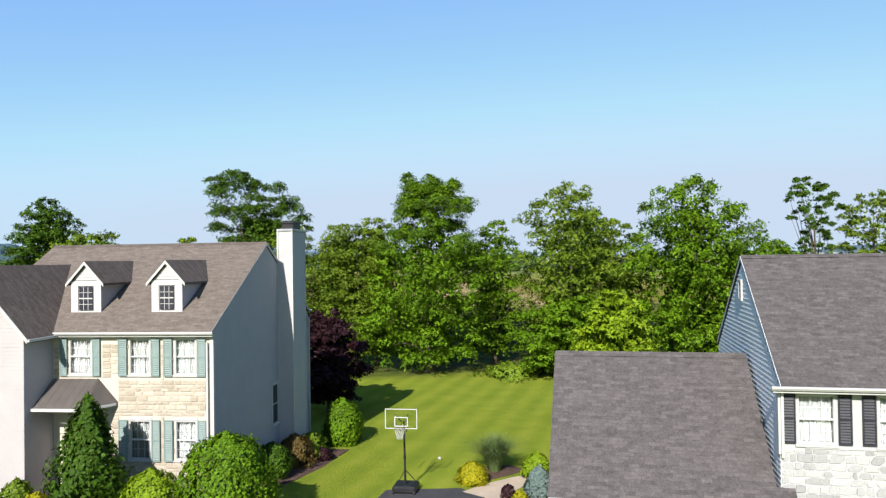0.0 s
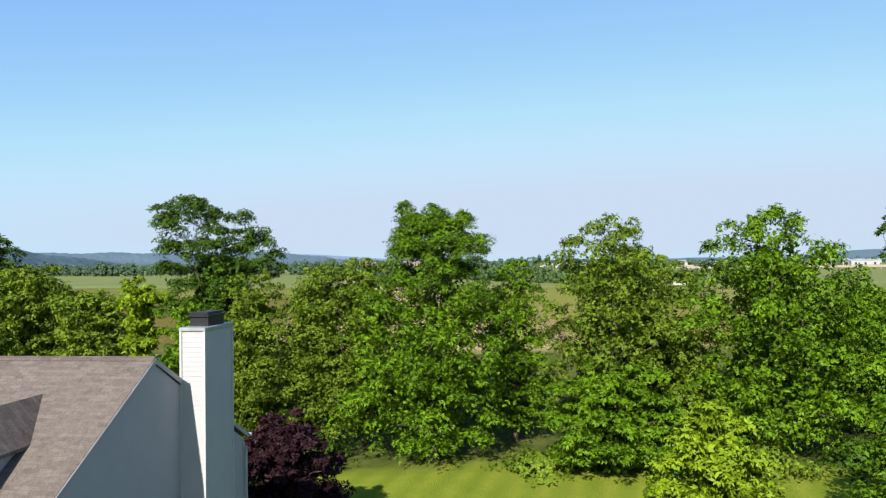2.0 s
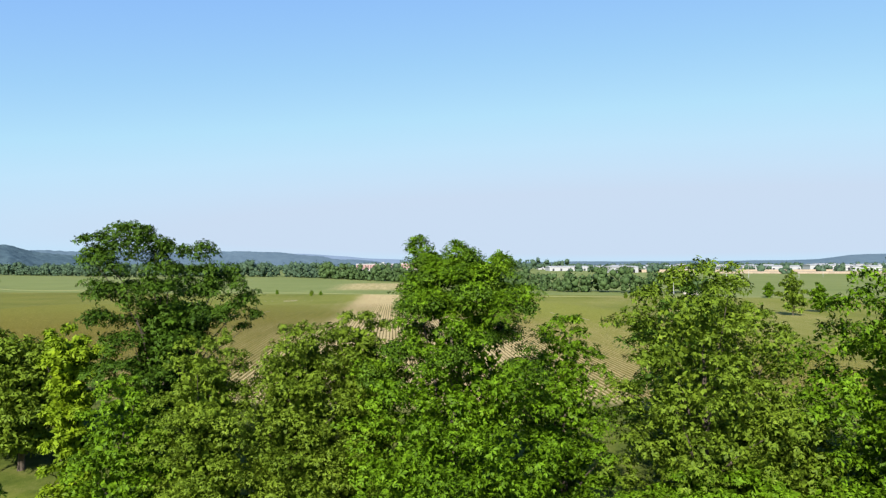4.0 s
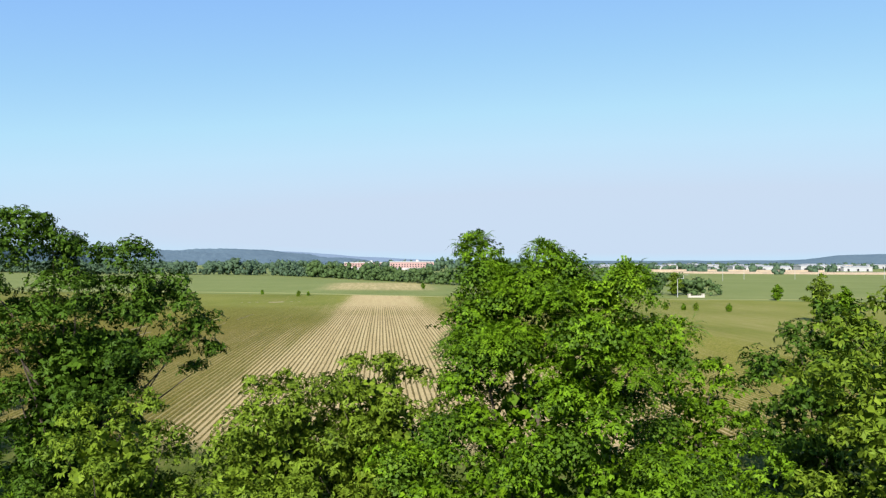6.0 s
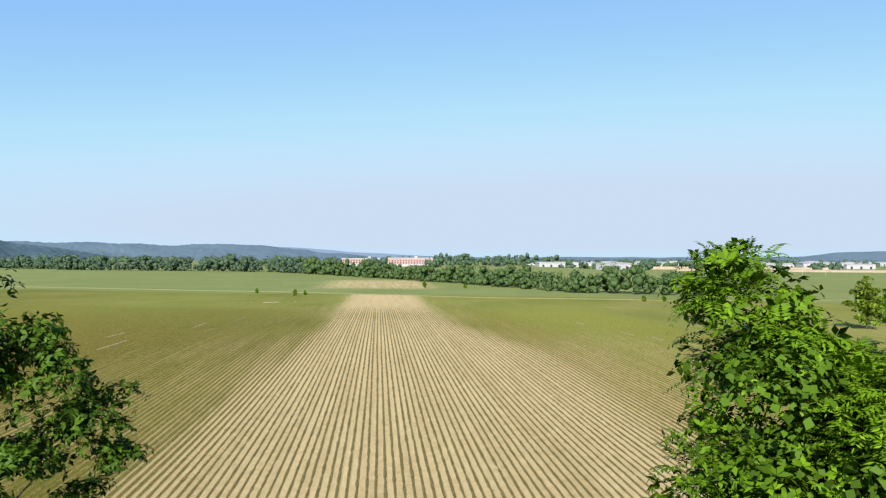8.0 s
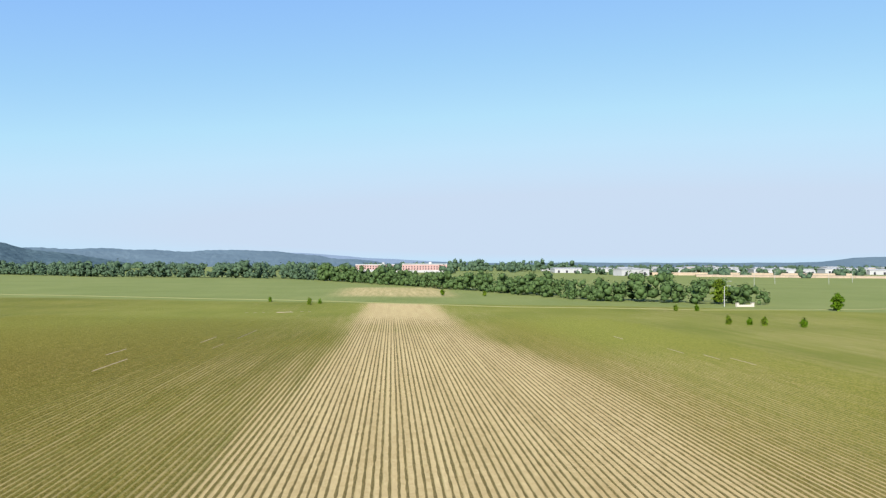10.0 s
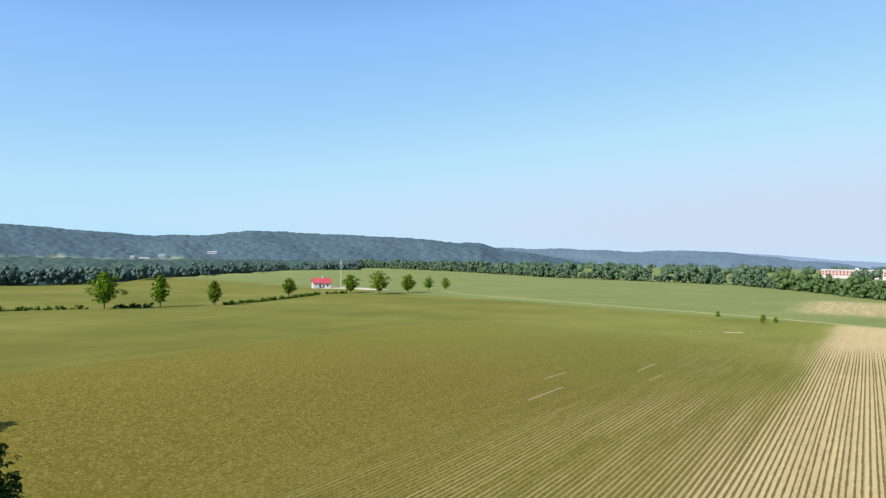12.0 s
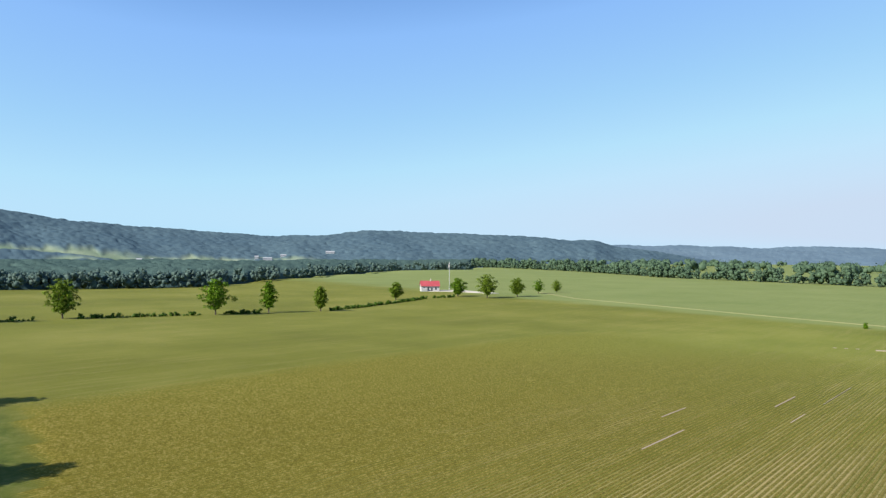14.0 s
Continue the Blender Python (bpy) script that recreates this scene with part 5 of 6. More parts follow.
def basketball_hoop(x, y):
    ob = thing("basketball_hoop", "portable basketball hoop with clear backboard and black pole", "basketball hoop", pose(x, y, on(x, y) + 0.03, 0, 0, -8))
    bm = bmesh.new()
    box(bm, (-0.55, -0.1, 0), (0.55, 0.95, 0.32), 0.08)
    part("base", bm, BLACK_METAL, ob)
    pole = part("pole", mesh_of("pole", *tube([(0, 0.3, 0.25), (0, 0.12, 3.2)], [0.05, 0.045], 10), BLACK_METAL), None, ob)
    part("collar", mesh_of("collar", *tube([(0, 0.225, 1.50), (0, 0.218, 1.62)], [0.065, 0.065], 10), BLACK_METAL), None, pole)
    for sx in (-1, 1):
        part("brace", mesh_of("brace", *tube([(sx * 0.4, 0.8, 0.3), (0, 0.26, 1.0)], [0.018, 0.018], 6), BLACK_METAL), None, ob)
        part("arm", mesh_of("arm", *tube([(sx * 0.1, 0.13, 2.7), (sx * 0.3, -0.42, 3.25)], [0.022, 0.022], 6), BLACK_METAL), None, ob)
        part("arm", mesh_of("arm", *tube([(sx * 0.1, 0.13, 3.15), (sx * 0.3, -0.42, 3.6)], [0.022, 0.022], 6), BLACK_METAL), None, ob)
        part("wheel", mesh_of("wheel", *tube([(sx * 0.45, -0.12, 0.07), (sx * 0.51, -0.12, 0.07)], [0.07, 0.07], 12), BLACK_METAL), None, ob)
    w, z0, z1, y0 = 0.72, 2.98, 3.86, -0.46
    board = part("backboard", boxes(((-w, y0, z0), (w, y0 + 0.012, z1)), bevel=0), GLASS, ob, "clear acrylic backboard")
    b = 0.038
    part("border", boxes(((-w, y0 - 0.02, z0), (-w + b, y0 - 0.002, z1)), ((w - b, y0 - 0.02, z0), (w, y0 - 0.002, z1)), ((-w + b, y0 - 0.02, z0), (w - b, y0 - 0.002, z0 + b)), ((-w + b, y0 - 0.02, z1 - b), (w - b, y0 - 0.002, z1))), WHITE, board)
    part("target", boxes(((-0.3, y0 - 0.018, 3.08), (-0.26, y0 - 0.003, 3.5)), ((0.26, y0 - 0.018, 3.08), (0.3, y0 - 0.003, 3.5)), ((-0.26, y0 - 0.018, 3.08), (0.26, y0 - 0.003, 3.12)), ((-0.26, y0 - 0.018, 3.46), (0.26, y0 - 0.003, 3.5)), bevel=0), WHITE, board)
    ring = [(0.23 * math.cos(a), y0 - 0.32 + 0.23 * math.sin(a), 3.05) for a in np.linspace(0, 2 * math.pi, 21)]
    rim = part("rim", mesh_of("rim", *tube(ring, [0.012] * 21, 6), DOOR_RED), None, ob, "orange steel rim")
    strands = []
    for k in range(12):
        a = 2 * math.pi * k / 12
        for sgn in (-1, 1):
            pts = [(r * math.cos(a + sgn * t), y0 - 0.32 + r * math.sin(a + sgn * t), z) for r, t, z in ((0.23, 0, 3.04), (0.19, 0.26, 2.9), (0.15, 0.52, 2.76), (0.13, 0.8, 2.62))]
            strands.append(tube(pts, [0.008] * 4, 4))
    part("net", mesh_of("net", *join(strands), WHITE), None, rim)
    return ob


basketball_hoop(-1.85, 33.25)
tree("shade tree at the far corner of the hedgerow", -100.5, 101.0, [(1.5, 3.4, 0, 0), (5, 4.6, 0, 0), (8.5, 3.8, 0, 0), (11, 1.4, 0, 0)], 50, 6000, 0.34, LEAF_DARK, 35, 0.3)
tree("shade tree west along the hedgerow", -141.0, 108.0, [(1.5, 3.4, 0, 0), (5, 5.0, 0, 0), (9.5, 3.8, 0, 0), (12.5, 1.4, 0, 0)], 50, 6000, 0.34, LEAF_DARK, 36, 0.3)

# small white object of unknown kind, given the shape of a ball
bm = bmesh.new()
bmesh.ops.create_icosphere(bm, subdivisions=3, radius=0.085, matrix=Matrix.Translation((0, 0, 0.08)))
for f in bm.faces:
    f.smooth = True
me = bpy.data.meshes.new("white_object")
bm.to_mesh(me)
bm.free()
me.materials.append(WHITE)
white_thing = tagged(new("white_object", me), "small white object of unknown kind on the lawn, shaped as a ball", "ball")
white_thing.matrix_world = pose(-0.32, 38.5, on(-0.32, 38.5))

# ---- crop rows ----
def crop_rows():
    rng = np.random.default_rng(8)
    out_v, out_f, base = [], [], 0
    for xp in np.arange(-132.0, 70.0, 0.58):
        ys = np.arange(98.0, 318.0, 0.9 if -32 < xp < 34 else 2.6)
        x = (xp - 0.0743 * ys) / 0.9972
        c = field_cover(x, ys)
        wob = np.cumsum(rng.normal(scale=0.006, size=len(ys)))
        wob -= np.linspace(wob[0], wob[-1], len(ys))
        near = -32 < xp < 34
        h = np.clip(0.06 + 0.06 * c + rng.normal(scale=0.018 if near else 0.012, size=len(ys)), 0.0, 0.5)
        w = np.clip(0.15 + 0.05 * c + rng.normal(scale=0.02 if near else 0.015, size=len(ys)), 0.05, 0.26)
        fade = step(-132, -108, xp) * step(70, 50, xp) * step(318, 250, ys)
        h, w = h * (0.15 + 0.85 * fade) - 0.05 * (1 - fade), w * (0.3 + 0.7 * fade)
        start = field_edge(x, ys) + 1
        h = np.where(ys < start, -0.2, h)
        z = gz(x, ys)
        v = np.stack([np.stack([x - w + wob, ys, z - 0.03], 1), np.stack([x + wob + rng.normal(scale=0.012, size=len(ys)), ys, z + h], 1), np.stack([x + w + wob, ys, z - 0.03], 1)], 1).reshape(-1, 3)
        k = np.arange(len(ys) - 1) * 3 + base
        f = np.stack([np.stack([k, k + 1, k + 4, k + 3], 1), np.stack([k + 1, k + 2, k + 5, k + 4], 1)], 1).reshape(-1, 4)
        out_v.append(v)
        out_f.append(f)
        base += len(v)
    v, f = np.concatenate(out_v).astype(np.float32), np.concatenate(out_f).astype(np.int32)
    me = bpy.data.meshes.new("crop_rows")
    me.vertices.add(len(v))
    me.vertices.foreach_set("co", v.ravel())
    me.loops.add(f.size)
    me.loops.foreach_set("vertex_index", f.ravel())
    me.polygons.add(len(f))
    me.polygons.foreach_set("loop_start", np.arange(0, f.size, 4, dtype=np.int32))
    me.polygons.foreach_set("loop_total", np.full(len(f), 4, dtype=np.int32))
    me.update(calc_edges=True)
    me.attributes.new("cover", "FLOAT", "POINT").data.foreach_set("value", field_cover(v[:, 0], v[:, 1]).astype(np.float32))
    me.attributes.new("greener_far", "FLOAT", "POINT").data.foreach_set("value", (greener_far(v[:, 0], v[:, 1]) * step(0.2, 0.7, field_cover(v[:, 0], v[:, 1]))).astype(np.float32))
    m, n, l, b = shader("crop_row", 0.9, 0, 0.15)
    t = noise_node(n, l, coords(n, l), 2.6, 6, 0.75)
    young = ramp(n, l, noise_node(n, l, coords(n, l), 4.5, 5, 0.85), [(0.30, (0.085, 0.072, 0.02)), (0.48, (0.165, 0.13, 0.045)), (0.60, (0.26, 0.205, 0.085)), (0.76, (0.46, 0.37, 0.19))])
    full = ramp(n, l, t, [(0.3, (0.105, 0.094, 0.011)), (0.5, (0.19, 0.162, 0.022)), (0.68, (0.34, 0.275, 0.08))])
    a = n.new("ShaderNodeAttribute")
    a.attribute_name = "cover"
    # greener row colour for rows far from the camera's last stretch
    thick = ramp(n, l, t, [(0.3, (0.122, 0.142, 0.018)), (0.5, (0.205, 0.222, 0.036)), (0.68, (0.33, 0.31, 0.082))])
    g = n.new("ShaderNodeAttribute")
    g.attribute_name = "greener_far"
    l.new(mix(n, l, g.outputs["Fac"], mix(n, l, a.outputs["Fac"], young, full), thick), b.inputs["Base Color"])
    bump(n, l, b, noise_node(n, l, coords(n, l), 12, 5, 0.8), 0.8, 0.1)
    me.materials.append(m)
    return tagged(new("crop_rows", me), "straight drilled rows of young green crop on tan soil", "crop", kind="stuff")


crop_rows()


def strip(name, label, points, width, material, lift, kind="structure", category="track"):
    """A thin bed of earth or gravel along points, following the ground."""
    pts = []
    for (x0, y0), (x1, y1) in zip(points, points[1:]):
        k = max(2, int(math.hypot(x1 - x0, y1 - y0) / 6))
        pts += [(x0 + (x1 - x0) * i / k, y0 + (y1 - y0) * i / k) for i in range(k)]
    pts.append(points[-1])
    vs, fs = [], []
    for i, (x, y) in enumerate(pts):
        a, b = pts[max(i - 1, 0)], pts[min(i + 1, len(pts) - 1)]
        d = Vector((b[0] - a[0], b[1] - a[1], 0)).normalized()
        s = Vector((-d.y, d.x, 0)) * width * (0.5 + 0.06 * math.sin(i * 1.7))
        for e, q in ((-1.15, -0.2), (-1, lift), (1, lift), (1.15, -0.2)):
            vs.append((x + s.x * e, y + s.y * e, on(x + s.x * e, y + s.y * e) + q))
        if i:
            o = 4 * i
            fs += [(o - 4 + j, o - 3 + j, o + 1 + j, o + j) for j in range(3)]
    return tagged(new(name, mesh_of(name, vs, fs, material)), label, category, kind=kind)


TRACK = grainy("dry_grass_track", (0.18, 0.19, 0.075), (0.27, 0.265, 0.115), 0.2, 2, 0.95, 0.3)
GRAVEL = grainy("pale_gravel", (0.45, 0.40, 0.33), (0.62, 0.56, 0.47), 0.3, 4, 0.95, 0.3)
EARTH = grainy("bare_earth", (0.33, 0.26, 0.18), (0.44, 0.355, 0.25), 0.4, 4, 0.95, 0.4)
for off in (-1.0, 1.0):
    strip("farm_track", "pale rut of a straight grass track across the field", [(-300, 474 + off), (-241, 432 + off), (-160, 408 + off), (-78, 387 + off), (16, 340 + off), (82, 326 + off), (150, 345 + off), (230, 380 + off)], 0.8, TRACK, 0.1)
strip("bare_strip", "bare tan patch of soil in the crop", [(-65, 306.5), (-62.6, 307.6), (-60.4, 309.5)], 1.6, EARTH, 0.08)
for x, y, ln in ((-74, 303, 1.6), (-71.5, 304, 1.6), (-69, 305, 1.6), (-57.5, 310.5, 1.6), (-55, 311.5, 1.5), (-51.2, 214, 22), (-55.6, 206, 12), (-50.0, 196, 8), (-57.3, 168, 13), (-64, 186, 9), (30, 190, 7), (33, 182, 6), (36, 176, 8), (26, 214, 6)):
    strip("bare_strip", "thin bare strip of tan soil between crop rows", [(x, y), (x - 0.0743 * ln, y + ln)], 0.22 if ln > 3 else 0.7, EARTH, 0.07)

# ---- far woods ----
def woods(name, label, spots, leaves, leaf, seed, material=LEAF_FAR, lobes=7):
    """Many tree crowns as one sheet of leaf clumps; spots are rows of x, y, ground, height, radius."""
    rng = np.random.default_rng(seed)
    spots = np.asarray(spots, float)
    cl = []
    for x, y, g, h, r in spots:
        for _ in range(lobes):
            a, f = rng.uniform(0, 6.28), rng.uniform(0, 0.75) * r
            zz = rng.uniform(0.12, 0.86)
            k = r * (0.62 - 0.30 * abs(zz - 0.4))
            cl.append((x + f * math.cos(a), y + f * math.sin(a), g + h * zz, k))
    co, soft = crown_of(rng, cl, leaves * len(spots), leaf, squash=0.85, fill=0.05, leaflets=1, slim=0.9)
    co, soft = co.reshape(-1, 4, 3)[:, [0, 1, 2, 0, 2, 3]].reshape(-1, 3), soft.reshape(-1, 4, 3)[:, [0, 1, 2, 0, 2, 3]].reshape(-1, 3)
    # a lumpy body of foliage inside each clump
    bm = bmesh.new()
    bmesh.ops.create_icosphere(bm, subdivisions=1, radius=1.0)
    ball = np.array([v.co[:] for v in bm.verts])
    tri = np.array([[v.index for v in f.verts] for f in bm.faces])
    bm.free()
    cl = np.asarray(cl)
    turn = rng.uniform(0, 6.28, (len(cl), 1))
    spun = np.stack([ball[:, 0] * np.cos(turn) - ball[:, 1] * np.sin(turn), ball[:, 0] * np.sin(turn) + ball[:, 1] * np.cos(turn), np.broadcast_to(ball[:, 2], (len(cl), len(ball)))], -1)
    body = cl[:, None, :3] + spun * (cl[:, 3][:, None] * rng.uniform(0.55, 1.0, (len(cl), len(ball))))[..., None]
    co = np.concatenate([co, body[:, tri].reshape(-1, 3)])
    soft = np.concatenate([soft, (spun + rng.normal(scale=0.2, size=spun.shape))[:, tri].reshape(-1, 3)])
    soft /= np.linalg.norm(soft, axis=1, keepdims=True)
    return tagged(new(name, quads_mesh(name, co, material, per=3, soft=soft)), label, "woods", kind="stuff")


rng = np.random.default_rng(77)
line = [(-1010, 1160, 13), (-640, 1010, 13), (-394, 835, 12.5), (-161, 770, 13), (-100, 690, 12.5), (-39, 582, 11.5), (27, 450, 11), (56, 386, 11.5), (97, 373, 11), (112, 372, 9.5), (126, 374, 7.5)]
spots = []
for (x0, y0, h0), (x1, y1, h1) in zip(line, line[1:]):
    k = int(math.hypot(x1 - x0, y1 - y0) / 4.0)
    for i in range(k):
        t = i / k
        for back in (0, 1):
            x, y = x0 + (x1 - x0) * t + rng.normal(0, 2) + back * 7, y0 + (y1 - y0) * t + rng.normal(0, 3) + back * 9
            h = (h0 + (h1 - h0) * t) * rng.uniform(0.55, 1.12) * (1 + (0.2 if y0 < 600 else 0.38) * math.sin(i * 0.37) * math.sin(i * 0.11))
            spots.append((x, y, on(x, y), h, 0.36 * h))
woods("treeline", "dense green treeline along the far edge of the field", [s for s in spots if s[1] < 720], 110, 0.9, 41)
woods("treeline", "far part of the treeline, haze put into its leaf colour", [s for s in spots if s[1] >= 720], 70, 1.2, 45, LEAF_MID, 6)
spots = []
while len(spots) < 420:
    az = radians(rng.uniform(28, 84))
    dx, dy = -math.sin(az), math.cos(az)
    near = np.arange(430, 1300, 4.0)
    past = crest(-16 + near * dx, 92 + near * dy) > 8
    if not past.any():
        continue
    r = near[int(np.argmax(past))] + 50 * rng.random() ** 1.5
    x, y = -16 + r * dx, 92 + r * dy
    h = rng.uniform(8.5, 14)
    spots.append((x, y, on(x, y), h, 0.38 * h))
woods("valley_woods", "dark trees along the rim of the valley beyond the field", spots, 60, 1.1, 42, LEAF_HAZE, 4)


def crowns(x, y, size, seed):
    """Rounded tree crowns packed side by side, 0 between them to 1 on their tops."""
    u, w = x / size, y / size
    best = np.zeros_like(u)
    for di in (-1, 0, 1):
        for dj in (-1, 0, 1):
            ci, cj = np.floor(u) + di, np.floor(w) + dj
            h1, h2, h3 = (np.modf(np.abs(np.sin(ci * a + cj * b + seed) * 43758.5))[0] for a, b in ((12.99, 78.23), (39.35, 11.14), (73.16, 52.24)))
            d2 = (u - ci - 0.15 - 0.7 * h1) ** 2 + (w - cj - 0.15 - 0.7 * h2) ** 2
            best = np.maximum(best, (0.55 + 0.45 * h3) * np.sqrt(np.clip(1 - d2 / 0.62, 0, 1)))
    return best


def grid_faces(rows, cols):
    k = np.arange((rows - 1) * cols).reshape(rows - 1, cols)[:, :-1].ravel()
    return np.stack([k, k + 1, k + cols + 1, k + cols], 1)


def sheet(name, xyz, cols, material):
    f = grid_faces(len(xyz) // cols, cols).astype(np.int32)
    me = bpy.data.meshes.new(name)
    me.vertices.add(len(xyz))
    me.vertices.foreach_set("co", xyz.astype(np.float32).ravel())
    me.loops.add(f.size)
    me.loops.foreach_set("vertex_index", f.ravel())
    me.polygons.add(len(f))
    me.polygons.foreach_set("loop_start", np.arange(0, f.size, 4, dtype=np.int32))
    me.polygons.foreach_set("loop_total", np.full(len(f), 4, dtype=np.int32))
    me.materials.append(material)
    me.update(calc_edges=True)
    me.shade_smooth()
    return me


def wood_cover(name, dark, light, scale):
    m, n, l, b = shader(name, 1.0, 0, 0.0)
    v = coords(n, l)
    t = calc(n, l, "ADD", calc(n, l, "MULTIPLY", noise_node(n, l, v, scale, 6, 0.7), 0.7), calc(n, l, "MULTIPLY", noise_node(n, l, v, scale * 0.08, 3), 0.3))
    a = n.new("ShaderNodeAttribute")
    a.attribute_name = "meadow"
    # muted meadow green with distance haze put into its colour
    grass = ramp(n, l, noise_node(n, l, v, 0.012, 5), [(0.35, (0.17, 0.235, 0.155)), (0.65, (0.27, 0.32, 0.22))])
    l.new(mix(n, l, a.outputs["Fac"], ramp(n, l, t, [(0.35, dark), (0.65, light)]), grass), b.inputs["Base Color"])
    bump(n, l, b, noise_node(n, l, v, scale * 4, 5, 0.7), 0.45, 2.5)
    return m


def valley_canopy():
    """The closed canopy of the valley woods, its height shaped to fit the camera's view."""
    az, rr = np.radians(np.linspace(26, 80, 560)), 480 * (1750 / 480) ** np.linspace(0, 1, 92)
    R, A = np.meshgrid(rr, az, indexing="ij")
    x, y = -16 - R * np.sin(A), 92 + R * np.cos(A)
    c = crest(x, y)
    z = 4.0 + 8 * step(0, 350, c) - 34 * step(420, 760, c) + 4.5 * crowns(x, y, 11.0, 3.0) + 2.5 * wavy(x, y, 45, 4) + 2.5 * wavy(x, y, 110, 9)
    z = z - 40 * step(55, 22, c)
    # the bluish wood colour has distance haze put into it
    return tagged(new("valley_canopy", sheet("valley_canopy", np.stack([x, y, z], -1).reshape(-1, 3), len(az), wood_cover("valley_wood_hazed", (0.048, 0.086, 0.085), (0.088, 0.138, 0.118), 0.08))), "closed canopy of haze-tinted woods beyond the field rim, shaped to the view", "woods", kind="stuff")


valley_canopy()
spots = []
for _ in range(260):
    x, y = rng.uniform(-150, 1500), rng.uniform(1000, 3600)
    spots.append((x, y, on(x, y), rng.uniform(7, 13), rng.uniform(7, 14)))
for _ in range(150):
    x, y = rng.uniform(200, 1300), rng.uniform(900, 2000)
    spots.append((x, y, on(x, y), rng.uniform(6, 12), rng.uniform(6, 12)))
for _ in range(240):
    x, y = rng.uniform(-1700, -60), rng.uniform(1080, 2300)
    spots.append((x, y, on(x, y), rng.uniform(9, 15), rng.uniform(11, 18)))
for _ in range(60):
    x, y = rng.uniform(0, 260), rng.uniform(1500, 1750)
    spots.append((x, y, on(x, y), rng.uniform(16, 26), rng.uniform(8, 14)))
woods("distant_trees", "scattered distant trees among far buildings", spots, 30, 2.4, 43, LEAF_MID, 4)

# ---- hills ----
HILLS = []


def hill(name, label, dist, az_px, depth, material, seed, low=-60, cols=300, k=24, wooded=0.0):
    """A long wooded ridge; az_px rows give its bearing in degrees left of north and its rise."""
    az_px = sorted(az_px)
    az = np.linspace(az_px[0][0], az_px[-1][0], cols)
    rise = np.interp(az, [a for a, _ in az_px], [p for _, p in az_px])
    T, A = np.meshgrid(np.linspace(0, 1, k), az, indexing="ij")
    r = dist - depth * (1 - T)
    px, py = -16 - r * np.sin(np.radians(A)), 92 + r * np.cos(np.radians(A))
    top = 22 + rise[None, :] / 1267 * dist
    roll = 7 * wavy(px, py, 130, seed) + 4 * wavy(px, py, 47, seed + 1)
    z = low + (top - low) * T**0.8 * (1 + 0.14 * (1 - T) * wavy(A * 6, T * 39, 9, seed + 5)) + roll * (0.25 + 0.75 * T) * dist / 3000 * (1 if wooded else 0.25)
    open_land = step(0.20, 0.26, T + 0.03 * wavy(A * 8, T * 40, 3, seed)) * step(0.42, 0.35, T + 0.04 * wavy(A * 11, T * 30, 3, seed + 2)) * step(53, 57, A) * step(86, 74, A)
    open_land = open_land * step(-0.35, 0.1, wavy(A * 2.2, T * 110, 4, seed + 4))
    z = z + wooded * (crowns(px, py, 24.0, seed) - 0.4) * (1 - open_land) - 0.5 * wooded * open_land
    HILLS.append((az, np.stack([px, py, z], -1)))
    me = sheet(name, np.stack([px, py, z], -1).reshape(-1, 3), cols, material)
    me.attributes.new("meadow", "FLOAT", "POINT").data.foreach_set("value", (open_land if wooded else open_land * 0).astype(np.float32).ravel())
    return tagged(new(name, me), label, "hill", kind="structure")


# blue distance haze is put into the ridge colours, stronger further off
HILL_NEAR = wood_cover("near_hill_hazed", (0.062, 0.105, 0.140), (0.096, 0.148, 0.172), 0.04)
HILL_FAR = wood_cover("far_hill_hazed", (0.19, 0.26, 0.36), (0.23, 0.30, 0.40), 0.03)
HILL_MID = wood_cover("mid_hill_hazed", (0.105, 0.160, 0.215), (0.140, 0.200, 0.245), 0.03)
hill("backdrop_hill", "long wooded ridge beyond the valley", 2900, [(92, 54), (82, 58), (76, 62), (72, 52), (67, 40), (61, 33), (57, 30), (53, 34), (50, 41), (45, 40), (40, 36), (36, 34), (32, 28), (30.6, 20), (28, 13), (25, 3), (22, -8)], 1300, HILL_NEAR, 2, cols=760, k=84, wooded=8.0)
hill("backdrop_hill", "second wooded ridge, haze blue put into its colour", 3500, [(36, 12), (31, 20), (28, 19), (24, 19), (20, 18), (16, 21), (13, 19), (9, 10), (6, 2), (4, -4)], 1100, HILL_MID, 5, cols=420, k=50, wooded=6.0)
hill("backdrop_hill", "far ridge on the horizon, painted pale for haze", 4300, [(40, 10), (20, 16), (14, 19), (10, 15), (6, 8), (2, 3), (-2, 0), (-6, -4)], 600, HILL_FAR, 7, -20)
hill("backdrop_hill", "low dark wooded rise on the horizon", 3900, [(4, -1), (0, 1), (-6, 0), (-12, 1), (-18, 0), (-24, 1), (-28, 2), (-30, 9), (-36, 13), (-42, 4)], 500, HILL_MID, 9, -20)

# ---- farmhouse, its trees and flagpole ----
RED = grainy("red_metal_roof", (0.36, 0.055, 0.07), (0.50, 0.10, 0.11), 0.5, 6, 0.5, 0.1)
PALE = grainy("pale_cladding", (0.36, 0.37, 0.39), (0.50, 0.505, 0.52), 0.05, 1, 0.6, 0.05)
# pink brick, its base colour lightened to paint distance haze
BRICK_FAR = grainy("pink_brick", (0.42, 0.27, 0.26), (0.54, 0.36, 0.345), 0.1, 2, 0.9, 0.1)


